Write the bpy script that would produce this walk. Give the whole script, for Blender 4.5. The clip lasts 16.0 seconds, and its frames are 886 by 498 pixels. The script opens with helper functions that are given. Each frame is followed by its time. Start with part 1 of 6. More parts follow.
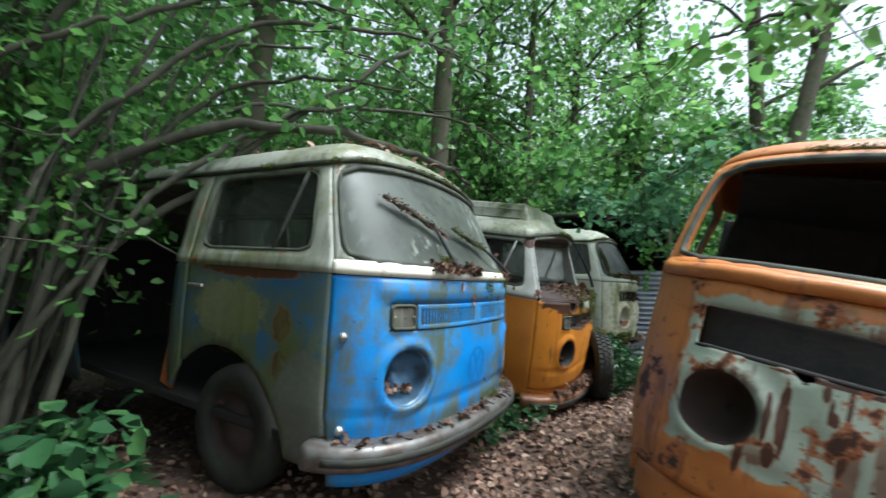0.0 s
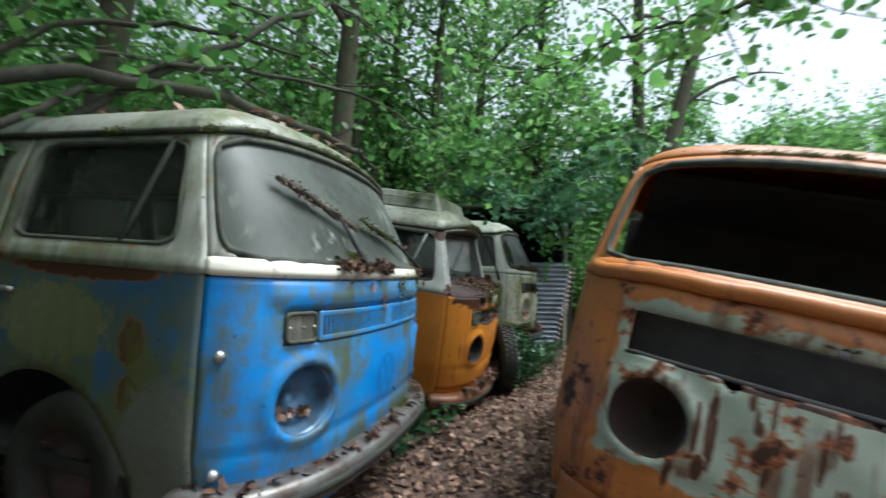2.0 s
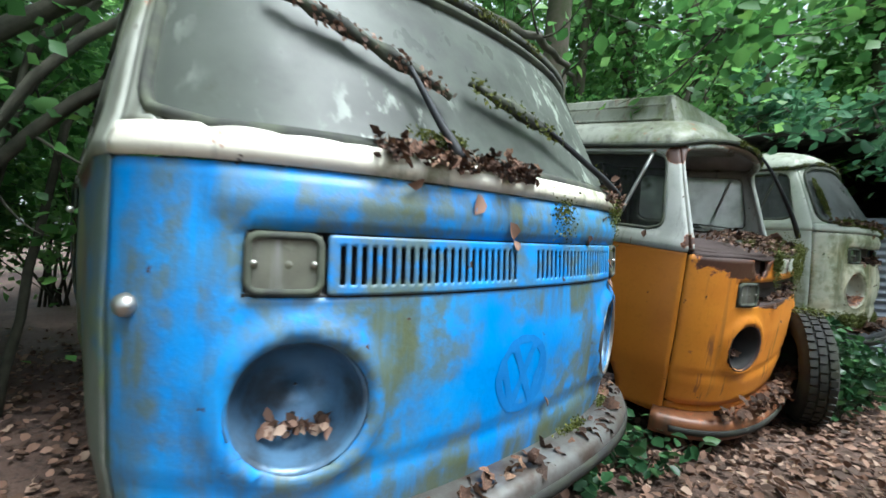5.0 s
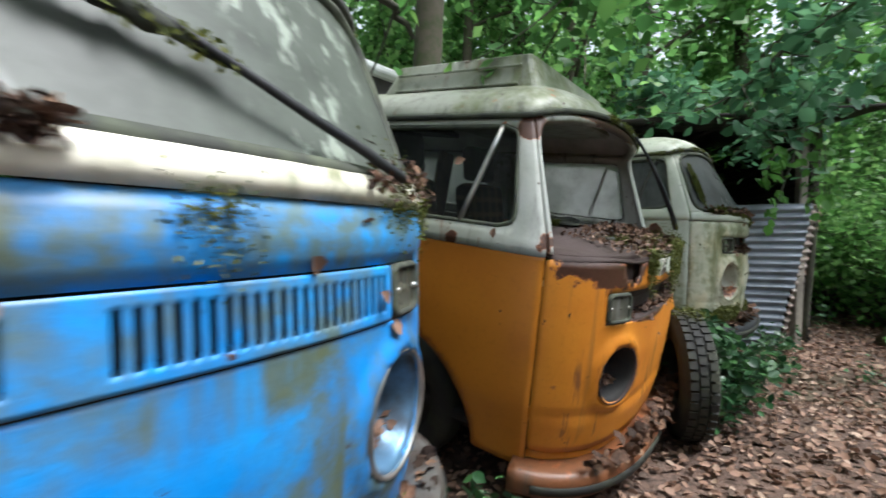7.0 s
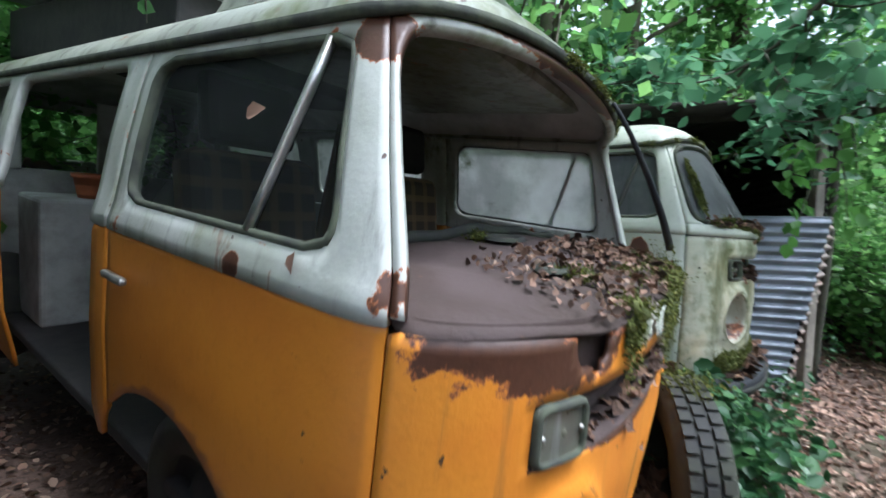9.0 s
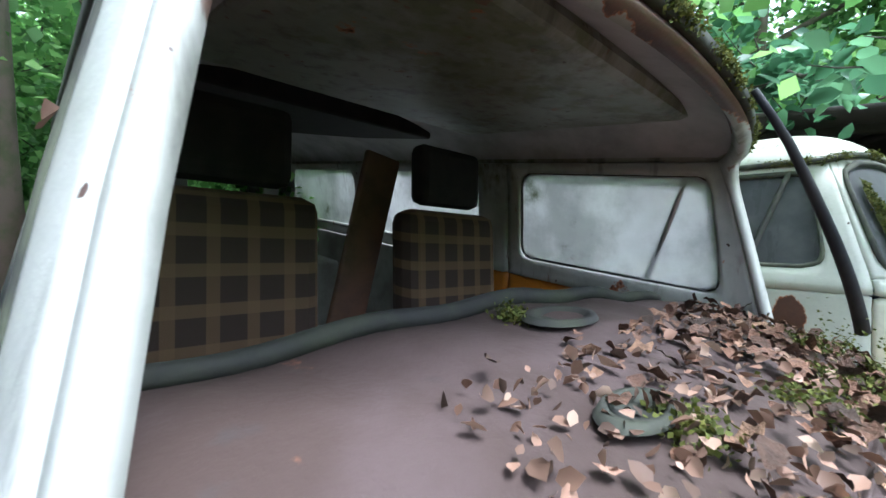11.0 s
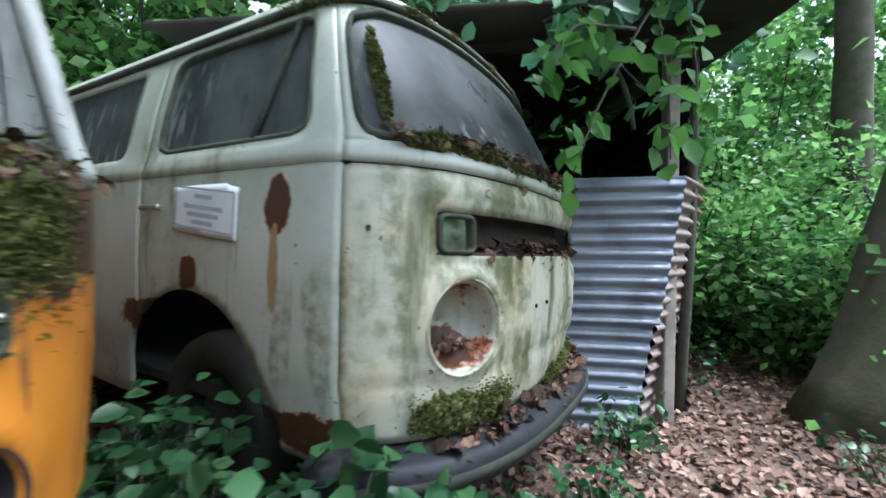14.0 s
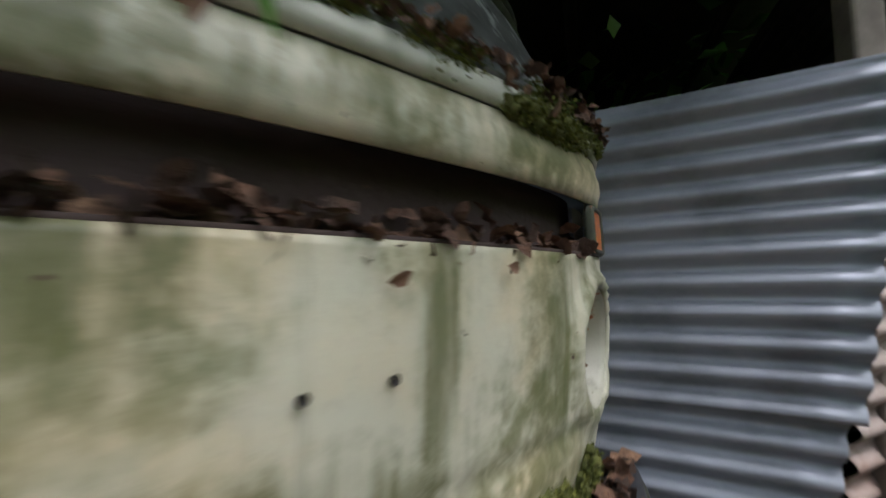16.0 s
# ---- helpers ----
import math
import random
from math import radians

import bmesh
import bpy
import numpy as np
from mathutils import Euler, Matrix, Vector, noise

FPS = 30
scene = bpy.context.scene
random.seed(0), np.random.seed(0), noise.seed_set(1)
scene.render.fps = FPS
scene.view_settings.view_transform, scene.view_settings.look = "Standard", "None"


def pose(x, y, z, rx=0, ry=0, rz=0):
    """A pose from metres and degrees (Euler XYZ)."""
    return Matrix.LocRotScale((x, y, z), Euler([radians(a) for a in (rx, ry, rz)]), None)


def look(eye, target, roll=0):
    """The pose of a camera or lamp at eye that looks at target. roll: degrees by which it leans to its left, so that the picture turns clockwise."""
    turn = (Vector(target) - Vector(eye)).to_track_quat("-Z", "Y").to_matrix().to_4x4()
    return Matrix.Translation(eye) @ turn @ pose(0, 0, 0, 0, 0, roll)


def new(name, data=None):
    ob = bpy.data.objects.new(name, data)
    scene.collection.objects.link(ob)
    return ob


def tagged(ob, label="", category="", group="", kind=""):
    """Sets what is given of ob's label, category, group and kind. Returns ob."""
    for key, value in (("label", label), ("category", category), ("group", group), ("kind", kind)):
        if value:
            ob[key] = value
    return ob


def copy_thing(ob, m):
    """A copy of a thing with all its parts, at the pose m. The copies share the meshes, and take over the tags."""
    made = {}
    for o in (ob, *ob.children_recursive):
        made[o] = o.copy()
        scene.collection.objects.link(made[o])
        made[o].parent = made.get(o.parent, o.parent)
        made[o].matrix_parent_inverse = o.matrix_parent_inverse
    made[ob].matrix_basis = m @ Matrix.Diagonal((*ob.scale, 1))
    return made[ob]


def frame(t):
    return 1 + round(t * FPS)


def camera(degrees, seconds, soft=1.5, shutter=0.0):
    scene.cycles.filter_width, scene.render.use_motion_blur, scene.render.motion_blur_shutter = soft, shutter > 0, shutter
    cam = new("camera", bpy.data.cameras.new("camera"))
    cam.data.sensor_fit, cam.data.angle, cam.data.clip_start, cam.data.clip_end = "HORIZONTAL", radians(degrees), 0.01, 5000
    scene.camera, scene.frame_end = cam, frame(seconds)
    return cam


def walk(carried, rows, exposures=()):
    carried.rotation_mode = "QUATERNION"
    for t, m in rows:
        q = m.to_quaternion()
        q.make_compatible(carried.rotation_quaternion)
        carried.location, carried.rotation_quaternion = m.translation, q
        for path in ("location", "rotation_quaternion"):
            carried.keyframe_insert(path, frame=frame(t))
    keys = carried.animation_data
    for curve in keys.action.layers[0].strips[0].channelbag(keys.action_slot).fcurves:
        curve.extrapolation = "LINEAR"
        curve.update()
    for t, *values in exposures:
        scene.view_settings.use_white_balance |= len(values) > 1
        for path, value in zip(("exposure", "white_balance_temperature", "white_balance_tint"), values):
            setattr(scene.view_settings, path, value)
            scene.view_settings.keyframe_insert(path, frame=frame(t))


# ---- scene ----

# ------------------------------------------------------------ camera and walk
cam = camera(92.0, 16.0, soft=1.5, shutter=0.5)
ROWS = [
    (0.0, 0.762, 1.066, 1.067, 94.40, -1.12, -0.10),
    (0.5, 0.822, 1.019, 1.075, 93.29, -1.96, -7.86),
    (1.0, 0.830, 1.033, 1.093, 92.45, -2.19, -17.59),
    (1.5, 0.753, 1.175, 1.133, 91.96, -2.07, -21.05),
    (2.0, 0.730, 1.337, 1.119, 93.05, -1.17, -13.33),
    (2.5, 0.830, 1.482, 1.083, 93.85, 0.05, -3.14),
    (3.0, 0.911, 1.607, 1.051, 93.29, 0.65, 4.35),
    (3.5, 0.956, 1.848, 1.045, 91.79, 0.14, 11.35),
    (3.7, 0.953, 1.903, 1.048, 91.31, -0.28, 12.09),
    (5.8, 1.186, 2.665, 0.913, 87.94, -1.60, 21.37),
    (6.0, 1.182, 2.744, 0.925, 87.83, -1.46, 19.98),
    (6.5, 1.273, 2.907, 0.987, 88.08, -0.54, 15.26),
    (7.0, 1.402, 3.080, 1.019, 88.02, 0.20, 7.93),
    (7.5, 1.449, 3.405, 1.000, 87.84, 0.75, 2.25),
    (8.0, 1.508, 3.608, 1.000, 87.26, 1.07, 1.02),
    (8.5, 1.625, 3.819, 1.034, 87.45, 0.18, 2.25),
    (9.0, 1.702, 3.994, 1.078, 88.14, -1.51, 6.17),
    (9.5, 1.751, 4.212, 1.148, 89.53, -3.22, 11.90),
    (9.7, 1.790, 4.267, 1.148, 89.89, -3.93, 13.76),
    (11.8, 1.812, 4.556, 1.181, 92.14, -1.63, 19.59),
    (12.0, 1.891, 4.533, 1.137, 91.25, -2.07, 16.41),
    (12.5, 2.080, 4.628, 1.041, 90.29, 0.03, 5.36),
    (13.0, 2.458, 4.822, 0.981, 89.66, -0.75, -0.75),
    (13.5, 2.729, 5.053, 0.919, 89.91, -0.88, -0.93),
    (14.0, 3.002, 5.274, 0.882, 90.20, -0.38, 0.01),
    (14.5, 3.197, 5.490, 0.851, 91.19, 0.39, 4.26),
    (15.0, 3.361, 5.700, 0.869, 91.97, -0.05, 9.33),
    (15.5, 3.502, 5.986, 0.820, 92.69, -0.31, 15.04),
    (16.0, 3.632, 6.429, 0.805, 94.6, 1.14, 18.60),
]
EXPOSURES = [(0.0, 1.15, 5700, 5), (2.0, 0.85, 5700, 5), (3.7, 1.30, 5600, 4), (6.0, 1.42, 5850, 4), (6.5, 1.42, 6050, 8), (7.5, 1.10, 5700, 9), (8.5, 1.65, 5500, 11), (9.7, 1.80, 5350, 11), (11.8, 2.65, 5400, 13), (12.6, 2.45, 5450, 14), (13.3, 2.05, 5200, 11), (14.5, 1.85, 5400, 16), (15.5, 1.28, 5700, 18), (16.0, 1.25, 6100, 17)]
walk(cam, [(t, pose(x, y, z, rx, ry, rz)) for t, x, y, z, rx, ry, rz in ROWS], EXPOSURES)

# ------------------------------------------------------------ sky and sun
world = bpy.data.worlds.new("sky")
scene.world = world
world.use_nodes = True
wn = world.node_tree
sky = wn.nodes.new("ShaderNodeTexSky")
sky.sky_type = "NISHITA"
sky.sun_disc = False
sky.sun_elevation, sky.sun_rotation = radians(64), radians(108)
sky.air_density, sky.dust_density, sky.ozone_density = 1.0, 4.0, 1.0
soft = wn.nodes.new("ShaderNodeHueSaturation")
soft.inputs["Saturation"].default_value = 0.25
wn.links.new(sky.outputs[0], soft.inputs["Color"])
wn.links.new(soft.outputs[0], wn.nodes["Background"].inputs[0])
wn.nodes["Background"].inputs[1].default_value = 0.15
sun_data = bpy.data.lights.new("sun", "SUN")
sun_data.energy, sun_data.angle, sun_data.color = 2.6, radians(25), (1.0, 0.96, 0.9)
sun = new("sun", sun_data)
sun.matrix_world = look((5.0, -1.6, 11.0), (0, 0, 0))

rng = np.random.default_rng(7)


# ------------------------------------------------------------ material tools
class Net:
    """Short spelling for node links."""

    def __init__(self, name, space="Object"):
        self.m = bpy.data.materials.new(name)
        self.m.use_nodes = True
        self.t = self.m.node_tree
        self.b = self.t.nodes["Principled BSDF"]
        self.co = self.t.nodes.new("ShaderNodeTexCoord").outputs[space]

    def node(self, kind, **sets):
        n = self.t.nodes.new(kind)
        for k, val in sets.items():
            s = n.inputs[k.replace("_", " ")]
            if hasattr(val, "links"):
                self.t.links.new(val, s)
            else:
                s.default_value = val
        return n

    def noise(self, scale, detail=6.0, stretch=(1, 1, 1), rough=0.6):
        mp = self.node("ShaderNodeMapping", Vector=self.co, Scale=stretch)
        return self.node("ShaderNodeTexNoise", Vector=mp.outputs[0], Scale=scale, Detail=detail, Roughness=rough).outputs[0]

    def step(self, value, lo, hi):
        n = self.t.nodes.new("ShaderNodeMapRange")
        n.interpolation_type = "SMOOTHSTEP"
        self.t.links.new(value, n.inputs[0])
        n.inputs[1].default_value, n.inputs[2].default_value = lo, hi
        return n.outputs[0]

    def mul(self, a, b):
        n = self.t.nodes.new("ShaderNodeMath")
        n.operation = "MULTIPLY"
        for i, val in enumerate((a, b)):
            if hasattr(val, "links"):
                self.t.links.new(val, n.inputs[i])
            else:
                n.inputs[i].default_value = val
        return n.outputs[0]

    def mix(self, fac, a, b):
        n = self.t.nodes.new("ShaderNodeMix")
        n.data_type = "RGBA"
        for i, val in ((0, fac), (6, a), (7, b)):
            if hasattr(val, "links"):
                self.t.links.new(val, n.inputs[i])
            elif i == 0:
                n.inputs[i].default_value = val
            else:
                n.inputs[i].default_value = (*val, 1)
        return n.outputs[2]

    def ramp(self, value, stops):
        n = self.t.nodes.new("ShaderNodeValToRGB")
        self.t.links.new(value, n.inputs[0])
        e = n.color_ramp.elements
        while len(e) < len(stops):
            e.new(0.5)
        for el, (p, c) in zip(e, stops):
            el.position, el.color = p, (*c, 1)
        return n.outputs[0]

    def out(self, colour=None, rough=0.6, metal=0.0, bump=None, height=0.3, dist=0.01, spec=0.5):
        def put(name, val):
            if hasattr(val, "links"):
                self.t.links.new(val, self.b.inputs[name])
            else:
                self.b.inputs[name].default_value = val
        if colour is not None:
            put("Base Color", colour if hasattr(colour, "links") else (*colour, 1))
        put("Roughness", rough)
        put("Metallic", metal)
        put("Specular IOR Level", spec)
        if bump is not None:
            bn = self.node("ShaderNodeBump", Strength=height, Distance=dist, Height=bump)
            self.t.links.new(bn.outputs[0], self.b.inputs["Normal"])
        return self.m


RUST = (0.085, 0.034, 0.018)
RUST_LIGHT = (0.30, 0.10, 0.035)
ALGAE = (0.075, 0.095, 0.022)
GRIME = (0.05, 0.045, 0.032)


def paint(name, base, faded, rust=0.3, algae=0.4, rough=0.45, grime=0.4, patches=None, border=None, zones=(), runs=0.0):
    """Old car paint: faded blotches, algae runs, grime, rust spots with a lighter edge."""
    n = Net(name)
    col = n.mix(n.step(n.noise(2.3, 7), 0.42, 0.68), base, faded)
    col = n.mix(n.mul(n.step(n.noise(40, 4), 0.5, 0.75), 0.25), col, tuple(0.6 * c for c in base))
    if patches:
        col = n.mix(n.step(n.noise(1.7, 5, (1, 1, 0.8)), 0.55, 0.59), col, patches)
    if border:
        sep = n.node("ShaderNodeSeparateXYZ", Vector=n.co)
        ab = n.t.nodes.new("ShaderNodeMath")
        ab.operation = "ABSOLUTE"
        n.t.links.new(sep.outputs[0], ab.inputs[0])
        wob = n.node("ShaderNodeMath")
        n.t.links.new(ab.outputs[0], wob.inputs[0])
        n.t.links.new(n.mul(n.noise(9, 5), 0.10), wob.inputs[1])
        col = n.mix(n.step(wob.outputs[0], 0.735, 0.75), col, border)
        low = n.node("ShaderNodeMath")
        n.t.links.new(sep.outputs[2], low.inputs[0])
        n.t.links.new(n.mul(n.noise(7, 6), 0.14), low.inputs[1])
        col = n.mix(n.step(low.outputs[0], 0.665, 0.65), col, border)
        col = n.mix(n.step(low.outputs[0], 1.185, 1.20), col, border)
    run = n.noise(1.0, 8, (9, 9, 0.9))
    blot = n.noise(1.9, 9)
    a = n.mul(n.step(run, 0.62 - 0.30 * algae, 0.74 - 0.26 * algae), n.step(blot, 0.62 - 0.25 * algae, 0.72 - 0.2 * algae))
    a = n.mul(a, n.step(n.noise(21, 7), 0.28, 0.62))
    col = n.mix(n.mul(a, 0.8), col, n.mix(n.noise(60, 3), ALGAE, (0.13, 0.14, 0.05)))
    g = n.mul(n.step(n.noise(1.3, 8, (14, 14, 0.7)), 0.7 - 0.22 * grime, 0.95 - 0.2 * grime), 0.75)
    col = n.mix(g, col, GRIME)
    spot = n.noise(5.5, 10, rough=0.68)
    if runs:
        rr = n.mul(n.step(n.noise(1.0, 7, (17, 17, 1.1)), 0.66 - 0.12 * runs, 0.70 - 0.12 * runs), n.step(n.noise(3, 4), 0.42, 0.55))
        col = n.mix(n.mul(rr, 0.8), col, n.mix(n.noise(30, 4), (0.20, 0.075, 0.035), (0.09, 0.035, 0.02)))
    edge = n.noise(19, 10, rough=0.72)
    for (cx, cy, cz), (rx, ry, rz), tone in zones:
        mp = n.node("ShaderNodeMapping", Vector=n.co, Location=(-cx / rx, -cy / ry, -cz / rz), Scale=(1 / rx, 1 / ry, 1 / rz))
        ln = n.t.nodes.new("ShaderNodeVectorMath")
        ln.operation = "LENGTH"
        n.t.links.new(mp.outputs[0], ln.inputs[0])
        ad = n.node("ShaderNodeMath")
        n.t.links.new(ln.outputs["Value"], ad.inputs[0])
        n.t.links.new(n.mul(edge, 1.5), ad.inputs[1])
        if tone == ALGAE:
            soft_mask = n.mul(n.step(ad.outputs[0], 2.0, 1.2), n.step(n.noise(1.0, 7, (14, 14, 1.5)), 0.35, 0.6))
            col = n.mix(n.mul(soft_mask, 0.85), col, n.mix(n.noise(40, 5), (0.055, 0.07, 0.018), (0.12, 0.125, 0.04)))
            continue
        if tone == RUST:
            col = n.mix(n.step(ad.outputs[0], 1.84, 1.80), col, RUST_LIGHT)
        col = n.mix(n.step(ad.outputs[0], 1.80, 1.72), col, n.mix(n.noise(40, 5), tone, tuple(0.45 * c for c in tone)))
    col = n.mix(n.step(spot, 0.735 - 0.2 * rust, 0.76 - 0.2 * rust), col, RUST_LIGHT)
    deep = n.step(spot, 0.765 - 0.2 * rust, 0.80 - 0.2 * rust)
    col = n.mix(deep, col, n.mix(n.noise(45, 5), RUST, (0.03, 0.018, 0.014)))
    dots = n.step(n.noise(26, 3), 0.73 - 0.06 * rust, 0.76 - 0.06 * rust)
    col = n.mix(dots, col, (0.05, 0.025, 0.015))
    r = n.node("ShaderNodeMapRange", Value=deep, To_Min=rough, To_Max=0.9).outputs[0]
    return n.out(col, r, bump=n.mix(0.5, spot, n.noise(80, 4)), height=0.25, dist=0.006)


def plain(name, base, dark, rough=0.7, scale=12.0, metal=0.0, height=0.3, spec=0.5):
    n = Net(name)
    v = n.noise(scale, 9)
    col = n.mix(n.step(v, 0.35, 0.7), base, dark)
    return n.out(col, rough, metal, bump=n.noise(scale * 5, 5), height=height, dist=0.004, spec=spec)


def rusty(name, a=(0.036, 0.021, 0.016), b=(0.052, 0.034, 0.031)):
    n = Net(name)
    col = n.mix(n.step(n.noise(4, 8), 0.4, 0.65), a, b)
    col = n.mix(n.step(n.noise(11, 8), 0.66, 0.74), col, (0.18, 0.075, 0.04))
    col = n.mix(n.step(n.noise(17, 6), 0.6, 0.75), col, (0.035, 0.025, 0.022))
    return n.out(col, 0.85, bump=n.noise(50, 8), height=0.5, dist=0.006)


def dirty_glass(name, veil, amount, tone=(0.5, 0.55, 0.52)):
    """Clear glass under a film of algae and dust that thickens in blotches; pale runs stand in for reflections."""
    n = Net(name)
    n.b.inputs["Transmission Weight"].default_value = 0.0
    film = n.mix(n.step(n.noise(2.5, 8), 0.4, 0.65), veil, tuple(0.55 * c for c in veil))
    # Pale upright streaks put sky reflections into the film colour.
    film = n.mix(n.mul(n.step(n.noise(1, 7, (26, 26, 1.6)), 0.53, 0.64), n.step(n.noise(1.6, 3), 0.46, 0.60)), film, tuple(min(0.6, 2.9 * c) for c in veil))
    film = n.mix(n.step(n.noise(3.5, 8), 0.6, 0.75), film, (0.09, 0.11, 0.05))
    streak = n.mul(n.step(n.noise(1, 6, (16, 16, 1.6)), 0.54, 0.68), n.step(n.noise(2.2, 3), 0.44, 0.6))
    gloss = n.node("ShaderNodeMapRange", Value=streak, To_Min=0.42, To_Max=0.12).outputs[0]
    n.out(film, gloss, spec=0.5)
    clear = n.node("ShaderNodeBsdfTransparent", Color=(*tone, 1))
    thin = n.node("ShaderNodeBsdfTranslucent", Color=film)
    veil_mix = n.node("ShaderNodeMixShader", Fac=0.45)
    n.t.links.new(n.b.outputs[0], veil_mix.inputs[1])
    n.t.links.new(thin.outputs[0], veil_mix.inputs[2])
    fac = n.node("ShaderNodeMapRange", Value=n.noise(2.0, 6), From_Min=0.3, From_Max=0.7, To_Min=max(0.0, amount - 0.2), To_Max=min(1.0, amount + 0.15)).outputs[0]
    mx = n.node("ShaderNodeMixShader", Fac=fac)
    n.t.links.new(clear.outputs[0], mx.inputs[1])
    n.t.links.new(veil_mix.outputs[0], mx.inputs[2])
    n.t.links.new(mx.outputs[0], n.t.nodes["Material Output"].inputs[0])
    return n.m


def leafy(name, stops, trans=0.45, rough=0.45):
    n = Net(name)
    r = n.t.nodes.new("ShaderNodeNewGeometry").outputs["Random Per Island"]
    col = n.ramp(r, stops)
    n.out(col, rough, spec=0.4)
    tr = n.t.nodes.new("ShaderNodeBsdfTranslucent")
    n.t.links.new(col, tr.inputs[0])
    mx = n.node("ShaderNodeMixShader", Fac=trans)
    n.t.links.new(n.b.outputs[0], mx.inputs[1])
    n.t.links.new(tr.outputs[0], mx.inputs[2])
    n.t.links.new(mx.outputs[0], n.t.nodes["Material Output"].inputs[0])
    return n.m


BLUE_FRONT = [((-0.40, 0.03, 0.86), (0.13, 0.5, 0.14), ALGAE), ((-0.62, 0.1, 0.68), (0.12, 0.5, 0.22), ALGAE), ((0.72, 0.2, 0.95), (0.17, 0.6, 0.36), ALGAE), ((0.45, 0.05, 0.70), (0.16, 0.5, 0.22), ALGAE), ((0.2, 0.0, 0.92), (0.22, 0.5, 0.06), ALGAE),
              ((-0.1, 0.0, 1.14), (0.4, 0.5, 0.05), ALGAE), ((0.0, 0.0, 0.52), (0.8, 0.6, 0.07), ALGAE), ((-0.83, 0.3, 0.7), (0.06, 0.5, 0.5), ALGAE)]
PALE_FRONT = [((0.45, 0.05, 0.75), (0.22, 0.5, 0.30), ALGAE), ((-0.35, 0.03, 0.92), (0.12, 0.5, 0.12), ALGAE), ((-0.70, 0.2, 0.9), (0.06, 0.5, 0.4), ALGAE), ((0.05, 0.0, 0.82), (0.05, 0.5, 0.25), ALGAE), ((-0.2, 0.0, 0.62), (0.3, 0.5, 0.10), ALGAE), ((0.0, 0.0, 1.15), (0.7, 0.5, 0.05), ALGAE)]
BLUE_ZONES = [((-0.86, 0.95, 0.98), (0.3, 0.26, 0.14), (0.20, 0.21, 0.11)), ((-0.86, 0.56, 0.95), (0.3, 0.055, 0.075), RUST), ((-0.86, 0.55, 0.76), (0.3, 0.05, 0.075), RUST), ((-0.86, 0.75, 0.8), (0.3, 0.35, 0.35), ALGAE),
              ((-0.85, 0.42, 0.62), (0.3, 0.16, 0.22), (0.15, 0.16, 0.13)), ((-0.86, 0.8, 1.18), (0.3, 0.35, 0.035), RUST)]
NOSE_ZONES = [((-0.60, 0.15, 1.19), (0.22, 0.5, 0.10), RUST), ((0.0, 0.0, 1.21), (0.6, 0.5, 0.05), RUST), ((0.62, 0.15, 1.18), (0.35, 0.5, 0.16), RUST), ((-0.3, 0.0, 1.0), (0.10, 0.5, 0.06), RUST),
              ((-0.16, 0.0, 1.15), (0.24, 0.5, 0.042), (0.66, 0.62, 0.54)), ((0.35, 0.0, 1.15), (0.22, 0.5, 0.045), (0.66, 0.62, 0.54)), ((-0.28, 0.0, 0.955), (0.20, 0.5, 0.022), RUST)]
PALE_ZONES = [((-0.85, 0.53, 1.08), (0.3, 0.05, 0.085), RUST), ((-0.85, 0.54, 0.90), (0.3, 0.022, 0.13), (0.40, 0.28, 0.13)), ((-0.85, 0.98, 0.86), (0.3, 0.05, 0.06), RUST), ((-0.85, 1.1, 0.68), (0.3, 0.35, 0.07), RUST), ((-0.82, 0.40, 0.44), (0.3, 0.2, 0.06), RUST)]
scab = random.Random(8)
PEEL_ZONES = [((scab.uniform(-0.5, 0.6), 0.05, scab.uniform(0.58, 0.90)), (scab.uniform(0.005, 0.017), 0.5, scab.uniform(0.02, 0.10)), RUST) for _ in range(30)]
PEEL_ZONES += [((-0.1, 0.0, 0.925), (0.34, 0.5, 0.012), RUST), ((0.3, 0.0, 0.575), (0.3, 0.5, 0.018), RUST)]
M_BLUE = paint("blue_paint", (0.008, 0.20, 0.58), (0.02, 0.27, 0.66), rust=0.14, algae=0.9, grime=0.3, zones=BLUE_FRONT)
M_BLUE_SIDE = paint("weathered_blue_side_paint", (0.065, 0.09, 0.075), (0.015, 0.085, 0.21), rust=0.38, algae=0.9, grime=0.7, patches=(0.035, 0.10, 0.18), zones=BLUE_ZONES)
M_ORANGE_TOP = paint("rust_lined_white_paint", (0.43, 0.44, 0.40), (0.27, 0.285, 0.23), rust=0.40, algae=0.5, grime=0.7, runs=0.3,
                     zones=[((-0.80, 0.33, 1.23), (0.04, 0.05, 0.05), RUST), ((-0.86, 0.70, 1.21), (0.2, 0.025, 0.03), RUST), ((0.0, 0.35, 1.76), (0.7, 0.2, 0.03), RUST), ((-0.76, 0.45, 1.66), (0.1, 0.05, 0.05), RUST)])
M_BED = paint("brown_orange_paint", (0.17, 0.065, 0.025), (0.11, 0.05, 0.025), rust=0.95, algae=0.2, grime=0.8)
M_PALE_BOWL = paint("rusted_pale_bowl", (0.40, 0.40, 0.32), (0.25, 0.22, 0.15), rust=0.75, algae=0.5, grime=0.8, zones=[((-0.57, 0.2, 0.68), (0.12, 0.3, 0.06), RUST)])
M_CREAM = paint("cream_paint", (0.72, 0.68, 0.56), (0.60, 0.57, 0.44), rust=0.40, algae=0.55, grime=0.45)
M_WHITE_TOP = paint("dirty_white_paint", (0.30, 0.31, 0.26), (0.17, 0.185, 0.13), rust=0.5, algae=0.8, grime=1.0, runs=0.3)
